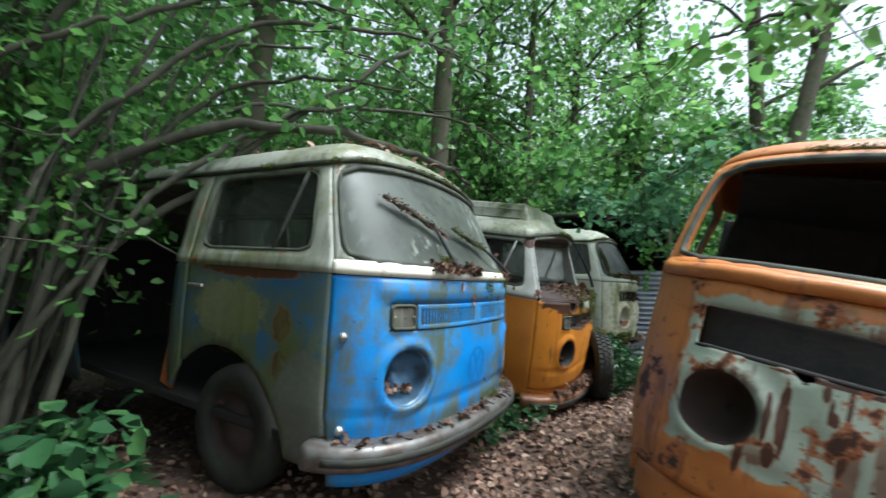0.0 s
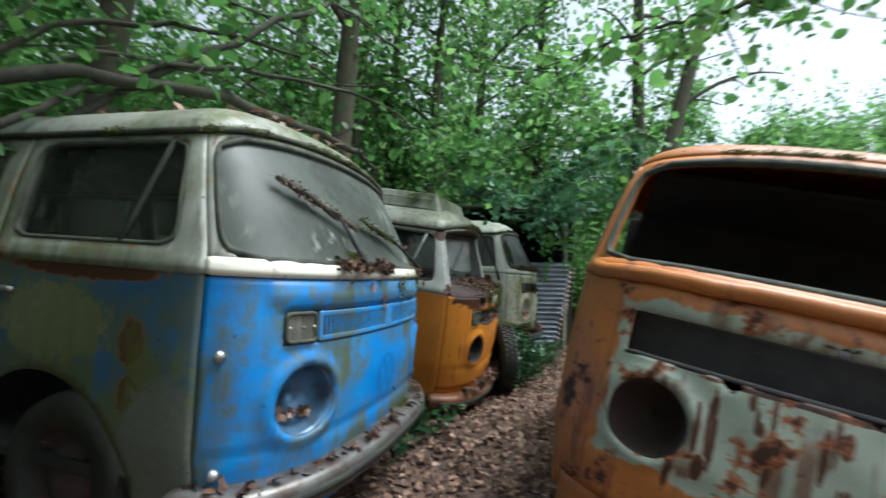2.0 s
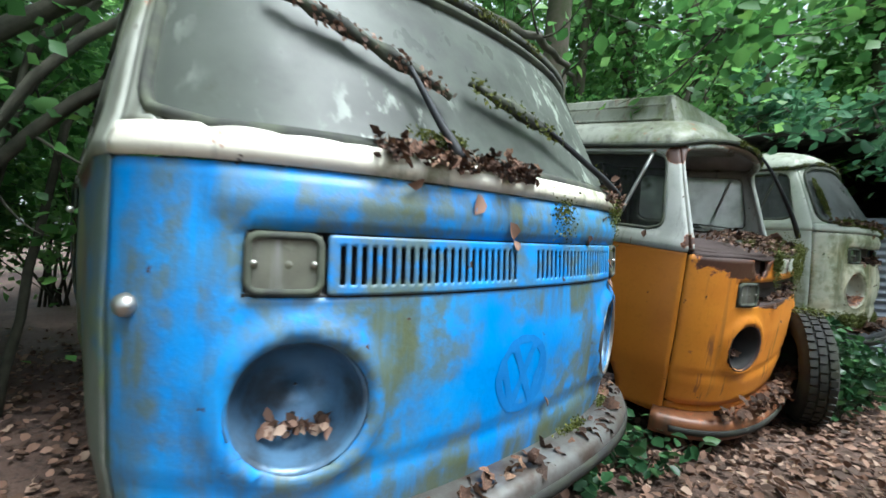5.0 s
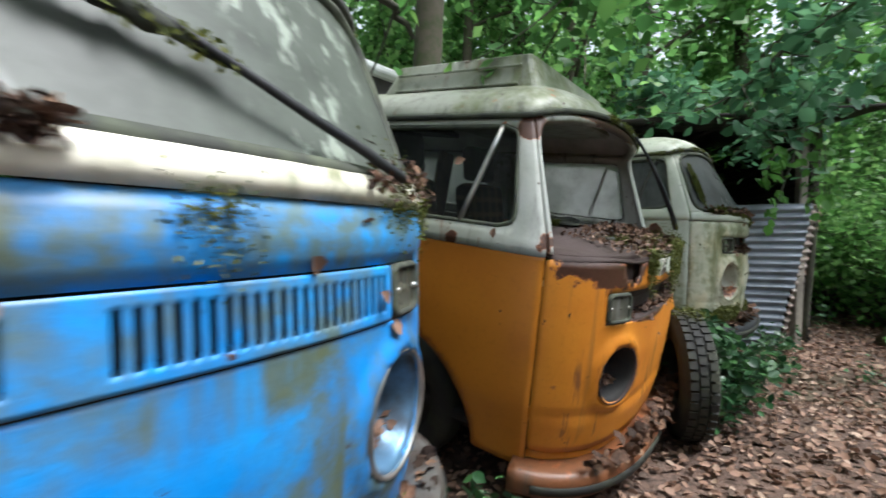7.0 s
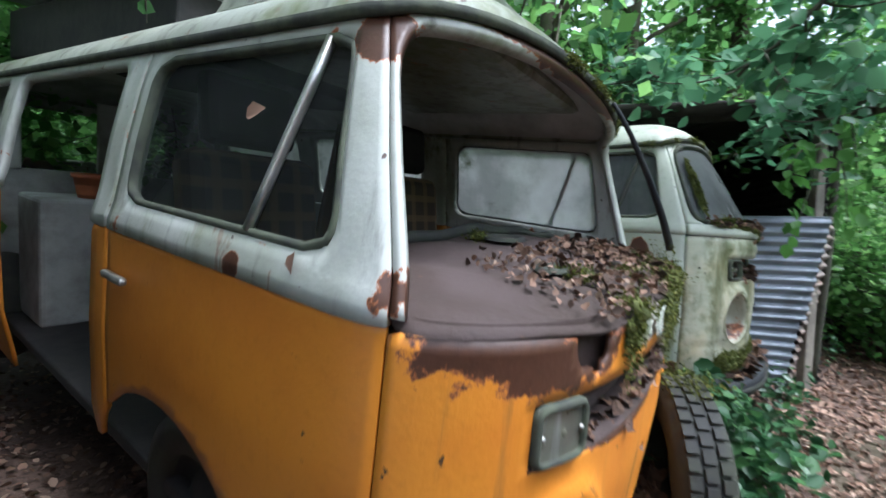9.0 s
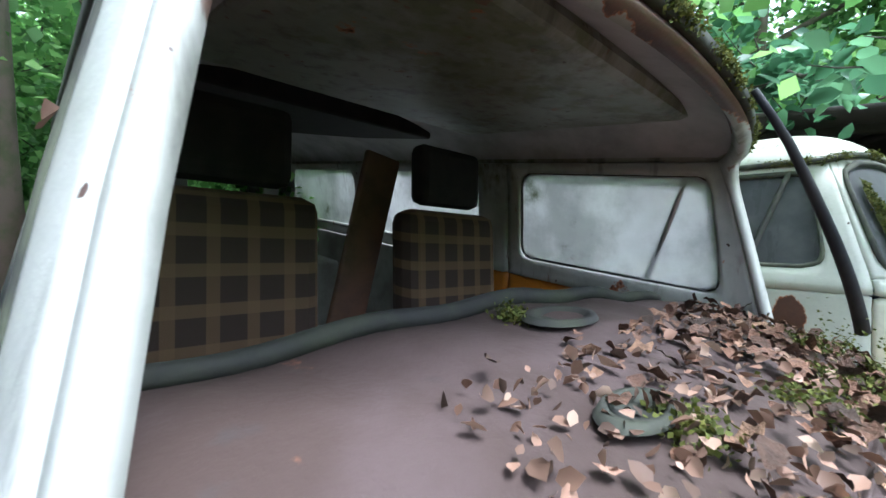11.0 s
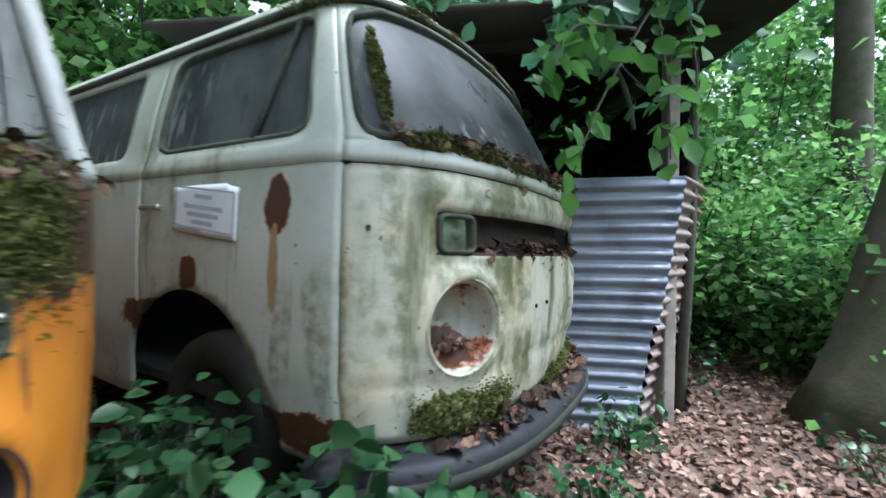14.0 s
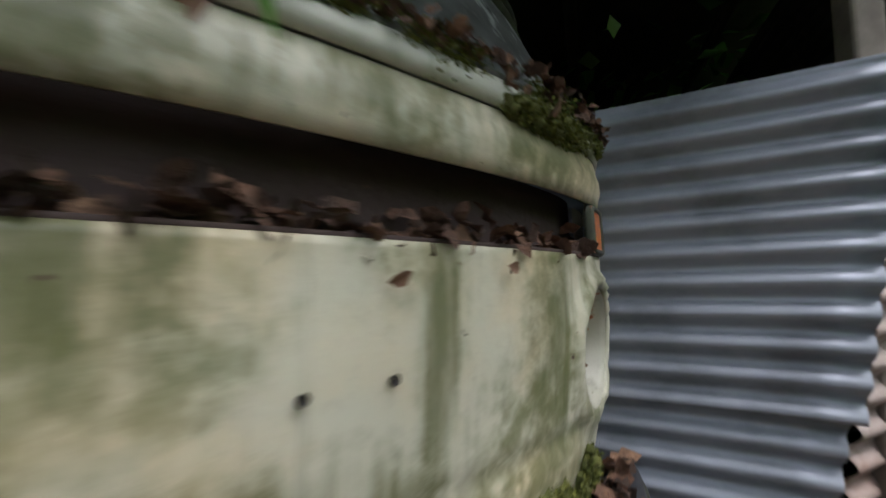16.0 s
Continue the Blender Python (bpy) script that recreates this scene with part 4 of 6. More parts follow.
VAN_P = pose(3.392, 6.959, -0.093, 1.77, 0.41, 59.05)
VAN_W = pose(1.942, 2.214, -0.175, -5.4, 12.2, -34.2)

GROUP = "row of abandoned vans"

# blue van
blue = thing("camper_van", "blue and cream derelict van with a milky mossy windscreen", "van", VAN_B, GROUP)
sh, seam, io, ii, lo, hi = van_body(blue, dict(
    nose=M_BLUE, nose_label="bright blue nose panel streaked with green algae", belt=M_CREAM, belt_label="peeling cream belt with leaf litter",
    upper=M_WHITE_TOP, door=M_BLUE_SIDE, side=M_BLUE_SIDE, door_label="weathered grey-green and blue cab door", windscreen=M_GLASS_BLUE, screen_label="milky mouldy windscreen glass",
    side_glass=M_GLASS_SIDE, far_glass=M_GLASS_SIDE, bay_glass=M_GLASS_SIDE, bays=[(2.72, 3.65)], bays_far=[(1.45, 2.5), (2.65, 3.65)], slide_open=True,
    roof=M_WHITE_TOP, roof_label="dirty white roof with moss", bumper=M_BUMPER_GREY, bumper_label="tarnished steel bumper", bowl=M_REFLECTOR, lamp_label="dull grey headlight bowl with twigs in it", trim_ring=(1,), debris=True, lamp_r=0.126, hub=M_RUST, sink=-0.05, bar=M_TRIM))
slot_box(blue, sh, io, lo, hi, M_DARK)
for k in (-1, 1):
    indicator(blue, sh, k, ii, io, lo, hi, rim=M_TRIM)
grille(blue, sh, ii, lo, hi, M_BLUE)
wiper(blue, sh, -0.255, 1.235, -0.33, 1.415, -0.64, 1.53, -0.22, 1.38)
wiper(blue, sh, 0.55, 1.235, 0.08, 1.40, -0.13, 1.43, 0.22, 1.36)
for z in (0.93, 0.545):
    V, F = revolve([(0.022, 0.004), (0.02, -0.006), (0.012, -0.016), (0.001, -0.019)], 16)
    part("fixing_stud", mesh_of("stud", V + sh.skin(-sh.s_x(0.80), z, 0.004), F), M_CHROME, blue, "small chrome stud")


def emblem():
    def seg(s, z, a, b):
        (x0, y0), (x1, y1) = a, b
        t = np.clip(((s - x0) * (x1 - x0) + (z - y0) * (y1 - y0)) / ((x1 - x0) ** 2 + (y1 - y0) ** 2), 0, 1)
        return np.hypot(s - x0 - t * (x1 - x0), z - y0 - t * (y1 - y0))

    def mark(s, z):
        u, v = s - 0.01, z - 0.733
        d = np.abs(np.hypot(u, v) - 0.092)
        for line in ([(-0.042, 0.08), (0.0, 0.0), (0.042, 0.08)], [(-0.08, 0.035), (-0.038, -0.08), (0.0, 0.0), (0.038, -0.08), (0.08, 0.035)]):
            for a, b in zip(line, line[1:]):
                d = np.minimum(d, seg(u, v, a, b))
        return d - 0.0105 + rag(s, z, 0.003, 8)
    part("emblem_mark", patch(sh, mark, -0.11, 0.13, 0.62, 0.85, 0.005, off=0.0015), plain("emblem_shadow_blue", (0.006, 0.13, 0.40), (0.012, 0.17, 0.48), 0.6), blue, "faded round mark where an emblem sat")


emblem()
on_skin(blue, sh, -0.44, 0.0, 1.225, 1.255, 280, 0.028, M_LITTER, "leaf_litter", "brown leaves caught under the wiper", 0.022)
on_skin(blue, sh, 0.45, 0.78, 1.21, 1.28, 120, 0.021, M_LITTER, "leaf_litter", "brown leaves on the belt", 0.02)
on_skin(blue, sh, 0.5, 0.8, 1.12, 1.28, 660, 0.011, M_MOSS, "moss", "green moss on the belt corner", 0.012)
on_skin(blue, sh, -0.36, -0.24, 1.27, 1.295, 440, 0.011, M_MOSS, "moss", "small moss cushion under the windscreen", 0.012)
on_skin(blue, sh, -seam + 0.02, seam - 0.02, 0.50, 0.515, 150, 0.045, M_LITTER, "leaf_litter", "dead leaves on the bumper", 0.05)
on_skin(blue, sh, 0.1, 0.6, 0.49, 0.53, 770, 0.011, M_MOSS, "moss", "moss along the bumper top", 0.02)

# orange van
orange = thing("camper_van", "orange and white derelict van with a rotten nose, no windscreen", "van", VAN_O, GROUP)
sho, seam_o, io, ii, lo, hi = van_body(orange, dict(
    nose=M_ORANGE, nose_label="orange nose panel rusted through at the top", belt=M_RUST, belt_label="rotten brown rusted cowl", no_belt=True, shoulder=0.0, screen_seal=False,
    upper=M_ORANGE_TOP, ws_drop=0.08, ws_low=1.20, door=M_ORANGE_SIDE, side=M_ORANGE_SIDE, door_label="orange cab door under a white waist band", windscreen=None, screen_label="",
    side_glass=M_GLASS_ORANGE, far_glass=M_GLASS_FOG, bay_glass=None, bay_glass_far=M_GLASS_FOG, bays=[(2.75, 3.7)], bays_far=[(1.5, 2.45), (2.65, 3.65)], slide_open=True,
    roof=M_WHITE_TOP, roof_label="mossy white roof", bumper=M_BED, bumper_label="rusted low bumper", bumper_z=0.36, bumper_out=0.06, bowl=M_DARK, lamp_label="broken headlight hanging in its rusty bowl", trim_ring=(-1, 1), ring=M_RUST, debris=True, sink=-0.09, hub=M_DARK,
    nose_holes=[(-0.52, 1.17, 0.065, 1.0), (0.02, 1.20, 0.03, 4.4), (0.7, 1.19, 0.05, 6)], cowl_holes=[(-0.50, 1.20, 0.06, 1.0)]))
part("inner_cowl", patch(sho, lambda s, z: np.maximum(np.abs(s) - seam_o + 0.02, np.maximum(1.05 - z, z - 1.2)), -seam_o, seam_o, 1.04, 1.21, 0.03, off=-0.03), M_RUST, orange, "brown rusted inner cowl", thick=0.004)
slot_box(orange, sho, io, lo, hi, M_RUST)
for k in (-1, 1):
    indicator(orange, sho, k, ii, io, lo, hi, rim=M_TRIM)

# pale van
pale = thing("camper_van", "pale grey-white derelict van with algae runs and rust", "van", VAN_P, GROUP)
shp, seam_p, io, ii, lo, hi = van_body(pale, dict(
    nose=M_PALE, nose_label="pale cream nose panel with green runs", belt=M_PALE_SIDE, belt_label="mossy white belt",
    upper=M_PALE_SIDE, door=M_PALE_SIDE, side=M_PALE_SIDE, door_label="grey-white cab door with rust patches", windscreen=M_GLASS_PALE, screen_label="dusty grey windscreen glass",
    side_glass=M_GLASS_PALE, far_glass=M_GLASS_PALE, bay_glass=M_GLASS_PALE, bays=[(1.5, 2.5), (2.65, 3.65)],
    roof=M_PALE_SIDE, roof_label="dirty pale roof with moss", bumper=M_BUMPER_BLACK, bumper_label="black plastic-faced bumper", bowl=M_PALE_BOWL, lamp_label="empty headlight bowl with rust and leaves", trim_ring=(-1,), ring=M_PALE, debris=True, sink=0.0, hub=M_DARK, bar=M_TRIM, lamp_r=0.132, bumper_z=0.395, bumper_out=0.09))
slot_box(pale, shp, io, lo, hi, M_RUST)
indicator(pale, shp, -1, ii, io, lo, hi, lens=False, rim=M_TRIM)
indicator(pale, shp, 1, ii, io, lo, hi, amber=True)

# wrecked pickup facing the row
pickup = thing("pickup_truck", "pale green and orange rusted pickup wreck sunk to one side", "truck", VAN_W)
shw, seam_w, io, ii, lo, hi = van_body(pickup, dict(
    nose=M_PEEL, nose_label="pale green nose panel with peeling paint and rust scabs", valance=M_ORANGE_RUST, belt=M_ORANGE_RUST, belt_label="faded orange belt",
    upper=M_ORANGE_RUST, door=M_ORANGE_RUST, door_label="rusty faded orange cab door", windscreen=None, screen_label="", side_glass=None, far_glass=None, bay_glass=None, bays=[], cab_end=1.45,
    roof=M_ORANGE_RUST, roof_label="faded orange cab roof with moss", bumper=None, bumper_label="", bowl=M_RUST, lamp_label="empty rusted headlight bowl", trim_ring=None, debris=False, sink=-0.08, dents=0.004, lamp_r=0.12, slot=(0.935, 1.08), nose_holes=[(-0.36, 0.93, 0.024, 1.0), (0.12, 0.93, 0.02, 2.2), (0.30, 1.085, 0.026, 3.1), (-0.12, 1.09, 0.02, 4.0), (0.46, 0.93, 0.028, 5.2), (-0.02, 0.925, 0.014, 6.4)]))
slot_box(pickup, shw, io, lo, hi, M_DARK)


def pickup_rest():
    # Near-black cab back, lining and floor put the cab's shade into the colour.
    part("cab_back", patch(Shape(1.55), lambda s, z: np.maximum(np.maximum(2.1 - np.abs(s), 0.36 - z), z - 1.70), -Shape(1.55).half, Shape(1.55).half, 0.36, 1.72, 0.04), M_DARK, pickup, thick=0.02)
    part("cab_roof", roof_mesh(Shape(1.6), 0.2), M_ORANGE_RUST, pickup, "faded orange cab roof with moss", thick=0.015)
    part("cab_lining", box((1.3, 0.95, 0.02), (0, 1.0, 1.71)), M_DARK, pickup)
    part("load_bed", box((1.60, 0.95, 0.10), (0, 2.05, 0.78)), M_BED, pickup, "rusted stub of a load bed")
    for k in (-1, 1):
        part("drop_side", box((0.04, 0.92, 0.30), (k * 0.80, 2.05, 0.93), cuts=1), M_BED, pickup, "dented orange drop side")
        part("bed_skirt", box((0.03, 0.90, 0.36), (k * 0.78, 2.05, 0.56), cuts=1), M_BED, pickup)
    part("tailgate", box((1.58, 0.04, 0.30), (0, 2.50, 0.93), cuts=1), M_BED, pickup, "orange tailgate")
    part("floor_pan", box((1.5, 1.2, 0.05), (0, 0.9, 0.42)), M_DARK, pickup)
    # Added wall that closes the cab; its near-black imitates the shade inside.
    part("cab_wall", box((1.42, 0.03, 1.28), (0, 1.47, 1.06), cuts=1), M_DARK, pickup, "added cab rear wall, near-black for the cab's shade")


pickup_rest()


def extras():
    # orange van: dash deck, seats, partition, roof tray, lifted roof
    n, m = 40, 14
    def deck_z(x, y):
        nose_y = 0.22 * np.abs(x) ** 2.4
        q = np.clip((y - nose_y) / (0.62 - nose_y), 0, 1)
        return 1.192 + 0.058 * q + 0.022 * np.sin(np.pi * q) + 0.03 * q * (np.cos(3 * x) - 0.3)
    S = np.linspace(-seam_o + 0.03, seam_o - 0.03, n)
    front = sho.skin(S, np.full(n, 1.190), 0.002)
    back = np.stack([front[:, 0] * 0.96, np.full(n, 0.62), np.full(n, 1.25)], -1)
    rows = []
    for q in np.linspace(0, 1, m):
        r = front * (1 - q) + back * q
        r[:, 2] = 1.192 + 0.058 * q + 0.022 * np.sin(np.pi * q) + 0.03 * q * (np.cos(3 * r[:, 0]) - 0.3) + 0.006 * np.sin(17 * r[:, 0] + 9 * q)
        rows.append(r)
    rows.append(rows[-1] + [0, 0.03, -0.03])
    rows.append(rows[-1] + [0, -0.01, -0.22])
    V = np.stack(rows).reshape(-1, 3)
    F = [(i * n + j, i * n + j + 1, (i + 1) * n + j + 1, (i + 1) * n + j) for i in range(m + 1) for j in range(n - 1)]
    dash = part("dashboard", mesh_of("dash", V, F), M_RUST, orange, "brown rusted dashboard deck under leaves and moss", thick=0.01)
    V, F = tube(np.stack([rows[m - 1][:, 0], rows[m - 1][:, 1], rows[m - 1][:, 2] + 0.012], -1), [0.016, 0.02, 0.016], 8)
    part("dash_pad", mesh_of("pad", V, F), M_RUBBER, dash, "cracked black dash roll")
    for x, y, r in ((-0.28, 0.25, 0.055), (0.25, 0.25, 0.05), (0.42, 0.30, 0.035), (-0.05, 0.50, 0.075)):
        V, F = revolve([(r, 0.004), (r * 0.9, -0.006), (r * 0.7, -0.006), (r * 0.62, 0.006), (0.002, 0.008)], 20)
        V = V[:, [0, 2, 1]] * [1.5, 0.75, -1]
        part("air_vent", mesh_of("vent", V + [x, y, float(deck_z(x, y)) + 0.008], F), M_RUBBER, dash, "black oval air vent")
    k = 650
    q = np.stack([rng.uniform(-0.5, 0.78, k), rng.uniform(0.02, 0.36, k), 1.285 + 0.03 * rng.random(k)], -1)
    q[:, 1] += 0.11 * np.abs(q[:, 0]) ** 2.4 / 0.5
    q[:, 2] = deck_z(q[:, 0], q[:, 1]) + 0.008 + 0.014 * rng.random(k)
    tagged(part("leaf_litter", mesh_of("litter", *leaves(q, 0.020, flat=0.4, spread=0.6)), M_LITTER, dash, "crumbled leaves on the deck"), kind="stuff")
    q2 = np.stack([rng.uniform(-0.45, 0.76, 290) , rng.uniform(0.0, 0.40, 290), 1.268 + 0.02 * rng.random(290)], -1)
    q2[:, 0] = 0.76 - (0.76 - q2[:, 0]) * rng.random(290) ** 0.35
    q2[:, 1] += 0.11 * np.abs(q2[:, 0]) ** 2.4 / 0.5
    q2[:, 2] = deck_z(q2[:, 0], q2[:, 1]) + 0.006 + 0.02 * rng.random(290)
    strew(dash, q2, 0.040, 22)
    for cx, cy, cz, w, kk in ((0.30, 0.10, 1.29, 0.05, 240), (0.05, 0.12, 1.29, 0.045, 200), (-0.25, 0.20, 1.30, 0.03, 120), (0.55, 0.22, 1.27, 0.06, 300), (-0.32, 0.05, 1.26, 0.035, 160), (-0.15, 0.55, 1.31, 0.02, 90)):
        tagged(part("moss", mesh_of("moss", *leaves(np.array([cx, cy, float(deck_z(cx, cy)) + 0.008]) + rng.normal(0, 1, (kk * 4, 3)) * (0.7 * w, 0.7 * w, 0.010), 0.009, flat=0.2, simple=True)), M_MOSS, dash, "bright moss cushion"), kind="stuff")
    # cream paint left on the nose edge, and moss hanging over it
    for cs, cz, r, seed in ((-0.30, 1.16, 0.047, 0.4), (-0.13, 1.155, 0.054, 2.0), (0.16, 1.15, 0.050, 3.0), (0.33, 1.15, 0.043, 5.0), (0.52, 1.14, 0.043, 7.7)):
        part("paint_remnant", patch(sho, lambda s, z: np.maximum(disc(s, (z - cz) * 1.5, cs, 0, r) + rag(s, z, r * 0.75, 22, seed), z - 1.187), cs - 0.13, cs + 0.13, 1.05, 1.19, 0.008, off=0.016), M_PALE_SIDE, orange, "flaking cream paint", thick=0.003)
    for s0, s1, z0, z1, kk in ((-0.40, -0.34, 1.08, 1.22, 160), (-0.10, 0.10, 1.10, 1.24, 380), (0.02, 0.06, 1.0, 1.2, 120), (0.24, 0.34, 1.04, 1.24, 420), (0.42, 0.76, 1.02, 1.24, 480), (0.1, 0.5, 1.08, 1.12, 160)):
        on_skin(orange, sho, s0, s1, z0, z1, kk * 2, 0.011, M_MOSS, "moss", "hanging green and yellow moss", 0.014)
    on_skin(orange, sho, -0.7, 0.7, 0.43, 0.45, 220, 0.055, M_LITTER, "leaf_litter", "leaves on the low bumper", 0.07)
    on_skin(orange, sho, -0.5, 0.6, 0.955, 0.975, 160, 0.04, M_LITTER, "leaf_litter", "rot in the air slot", -0.03)
    V, F = tube(sho.skin(np.linspace(0.60, 0.20, 12), np.linspace(1.27, 1.66, 12), 0.03), [0.016, 0.007], 8)
    part("wiper", mesh_of("wiper", V, F), M_BUMPER_BLACK, orange, "bent black wiper arm")
    for x in (-0.42, 0.42):
        seat = part("front_seat", box((0.50, 0.14, 0.70), (x, 1.30, 1.10), (-10, 0, 0), cuts=2, bev=0.05), M_PLAID, orange, "brown plaid front seat")
        part("seat_base", box((0.52, 0.5, 0.16), (x, 1.05, 0.68), cuts=1, bev=0.05), M_PLAID, seat)
        part("headrest", box((0.34, 0.09, 0.24), (x, 1.38, 1.585), (-8, 0, 0), cuts=1, bev=0.04), M_DARK, seat, "black headrest")
    part("partition_board", box((0.16, 0.03, 1.0), (0.1, 1.5, 1.15), (0, 9, 0)), plain("brown_board", (0.14, 0.07, 0.04), (0.08, 0.045, 0.03)), orange, "brown leaning board")
    lining = plain("grey_inner_lining", (0.42, 0.43, 0.40), (0.25, 0.25, 0.22), 0.8, 5)
    part("cupboard", box((0.42, 0.5, 0.62), (0.28, 2.55, 0.78), cuts=1, bev=0.02), lining, orange, "grubby white camper cupboard")
    part("rear_lining", box((1.40, 0.02, 0.72), (0, 3.72, 0.86), cuts=1), lining, orange, "grubby white inner panel")
    for x in (-0.60, -0.08, 0.60):
        part("lining_post", box((0.13, 0.03, 0.50), (x, 3.70, 1.46), bev=0.012), lining, orange)
    part("side_lining", box((0.02, 2.2, 0.70), (0.80, 2.55, 0.85), cuts=1), lining, orange)
    pot = part("flower_pot", mesh_of("pot", *[(a[:, [0, 2, 1]] * [1, 1, -1] + [-0.42, 2.9, 1.12], b) for a, b in [revolve([(0.002, 0.0), (0.055, 0.0), (0.075, -0.11), (0.085, -0.11), (0.085, -0.135), (0.078, -0.135), (0.06, -0.02)], 20)]][0]), plain("orange_clay", (0.42, 0.13, 0.05), (0.3, 0.09, 0.04)), orange, "small orange clay pot")
    part("pot_shelf", box((0.5, 0.4, 0.68), (-0.42, 2.95, 0.78), cuts=1, bev=0.02), lining, orange, "low grey shelf")

    def tray():
        bm = box((1.14, 0.92, 0.22), (0, 0.98, 1.90), bev=0.03)
        for v in bm.verts:
            if v.co.z > 1.9:
                v.co.x *= 0.90
                v.co.y = 0.98 + (v.co.y - 0.98) * 0.84
        return bm
    part("roof_tray", tray(), M_WHITE_TOP, orange, "white moulded luggage tray with moss streaks")
    for cs, cz, rs, rz, sd in ((-0.06, 1.17, 0.075, 0.05, 1.2), (0.29, 1.15, 0.055, 0.08, 2.0), (0.52, 1.17, 0.11, 0.075, 3.1), (-0.37, 1.18, 0.035, 0.06, 4.0), (0.70, 1.14, 0.07, 0.09, 5.0)):
        moss_pad(orange, sho, cs, cz, 0.75 * rs, 0.8 * rz, 0.020, sd)
    for z in (1.87, 1.95):
        part("tray_rib", box((0.012, 0.7, 0.012), (-0.575 + (z - 1.8) * 0.24, 0.98, z), bev=0.004), M_WHITE_TOP, orange)
    lift = part("lifting_roof", box((1.25, 2.3, 0.07), (0, 2.75, 2.16), (6, 0, 0), cuts=2, bev=0.03), M_TARP, orange, "grey lifted camper roof")
    part("roof_canvas", box((1.1, 2.2, 0.28), (0, 2.75, 1.98), (3, 0, 0), cuts=1), M_DARK, orange, "black rotten canvas")
    for i in range(9):
        part("roof_rib", box((1.27, 0.05, 0.03), (0, 1.75 + 0.24 * i, 2.105 + 0.025 * i + 0.0), (6, 0, 0), bev=0.01), M_TARP, lift)
    on_skin(orange, sho, -0.3, 1.0, 1.69, 1.70, 1980, 0.011, M_MOSS, "moss", "moss along the roof edge", 0.02)

    # blue van
    part("loose_board", box((0.02, 0.12, 1.1), (-0.72, 1.55, 1.0), (12, 0, 0)), plain("orange_board", (0.42, 0.12, 0.03), (0.25, 0.08, 0.03)), blue, "orange board standing in the doorway")
    # Near-black seats and cupboard stand in for the shade inside this van.
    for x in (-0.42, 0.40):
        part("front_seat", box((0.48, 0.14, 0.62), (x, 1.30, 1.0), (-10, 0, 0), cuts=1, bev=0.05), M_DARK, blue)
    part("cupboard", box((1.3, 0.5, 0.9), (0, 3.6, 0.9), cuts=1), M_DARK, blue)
    on_skin(blue, sh, -1.6, 1.2, 1.69, 1.71, 2420, 0.011, M_MOSS, "moss", "moss along the roof edge", 0.018)
    k = 700
    q = np.stack([rng.uniform(-0.6, 0.6, k), rng.uniform(0.5, 3.5, k), np.full(k, 1.93)], -1)
    q[:, 2] -= 0.20 * np.abs(q[:, 0] / 0.72) ** 3
    tagged(part("leaf_litter", mesh_of("litter", *leaves(q, 0.06, flat=0.7)), M_LITTER, blue, "leaves and twigs on the roof"), kind="stuff")

    # pale van
    for s0, s1, z0, z1, kk in ((-0.72, -0.45, 0.46, 0.56, 900), (-0.40, -0.30, 0.46, 0.55, 350), (0.05, 0.6, 0.45, 0.50, 700), (-0.78, 0.75, 1.26, 1.285, 900), (-0.4, 0.7, 1.22, 1.27, 400)):
        on_skin(pale, shp, s0, s1, z0, z1, kk * 2, 0.011, M_MOSS, "moss", "green moss cushion", 0.016)
    for cs, cz, rs, rz, th, sd in ((-0.62, 0.505, 0.115, 0.062, 0.03, 0.7), (-0.42, 0.50, 0.05, 0.045, 0.025, 1.9), (0.12, 0.475, 0.06, 0.04, 0.025, 2.6), (0.32, 0.48, 0.10, 0.045, 0.025, 3.3), (0.52, 0.49, 0.05, 0.06, 0.025, 4.4),
                                   (-0.70, 1.262, 0.10, 0.024, 0.03, 5.1), (-0.48, 1.255, 0.14, 0.020, 0.025, 6.2), (-0.20, 1.25, 0.14, 0.016, 0.02, 7.3), (0.35, 1.20, 0.17, 0.03, 0.02, 8.1), (0.62, 1.235, 0.10, 0.03, 0.02, 9.4), (-0.80, 1.45, 0.022, 0.15, 0.02, 10.3)):
        moss_pad(pale, shp, cs, cz, rs, rz, th, sd)
    on_skin(pale, shp, -0.8, 0.75, 1.245, 1.275, 280, 0.032, M_LITTER, "leaf_litter", "dead leaves under the windscreen", 0.025)
    on_skin(pale, shp, -0.7, 0.75, 0.425, 0.44, 260, 0.06, M_LITTER, "leaf_litter", "dead leaves on the bumper", 0.06)
    on_skin(pale, shp, -0.45, 0.5, 0.96, 0.985, 140, 0.05, M_LITTER, "leaf_litter", "rot in the air slot", -0.03)
    on_skin(pale, shp, -1.6, 1.0, 1.69, 1.71, 1980, 0.011, M_MOSS, "moss", "moss along the roof edge", 0.018)
    for x in (-0.42, 0.40):
        part("front_seat", box((0.48, 0.14, 0.62), (x, 1.30, 1.0), (-10, 0, 0), cuts=1, bev=0.05), M_DARK, pale)
    for s, z in ((-0.15, 0.777), (-0.035, 0.781), (-0.86, 1.02)):
        V, F = revolve([(0.008, -0.002), (0.006, 0.003), (0.001, 0.004)], 10)
        part("screw_hole", mesh_of("hole", V + shp.skin(s, z, 0.006), F), M_DARK, pale, "small dark hole")

    # notice on the pale van's door
    note = thing("notice_sheet", "white laminated notice with faded grey print on a door", "sign", VAN_P)
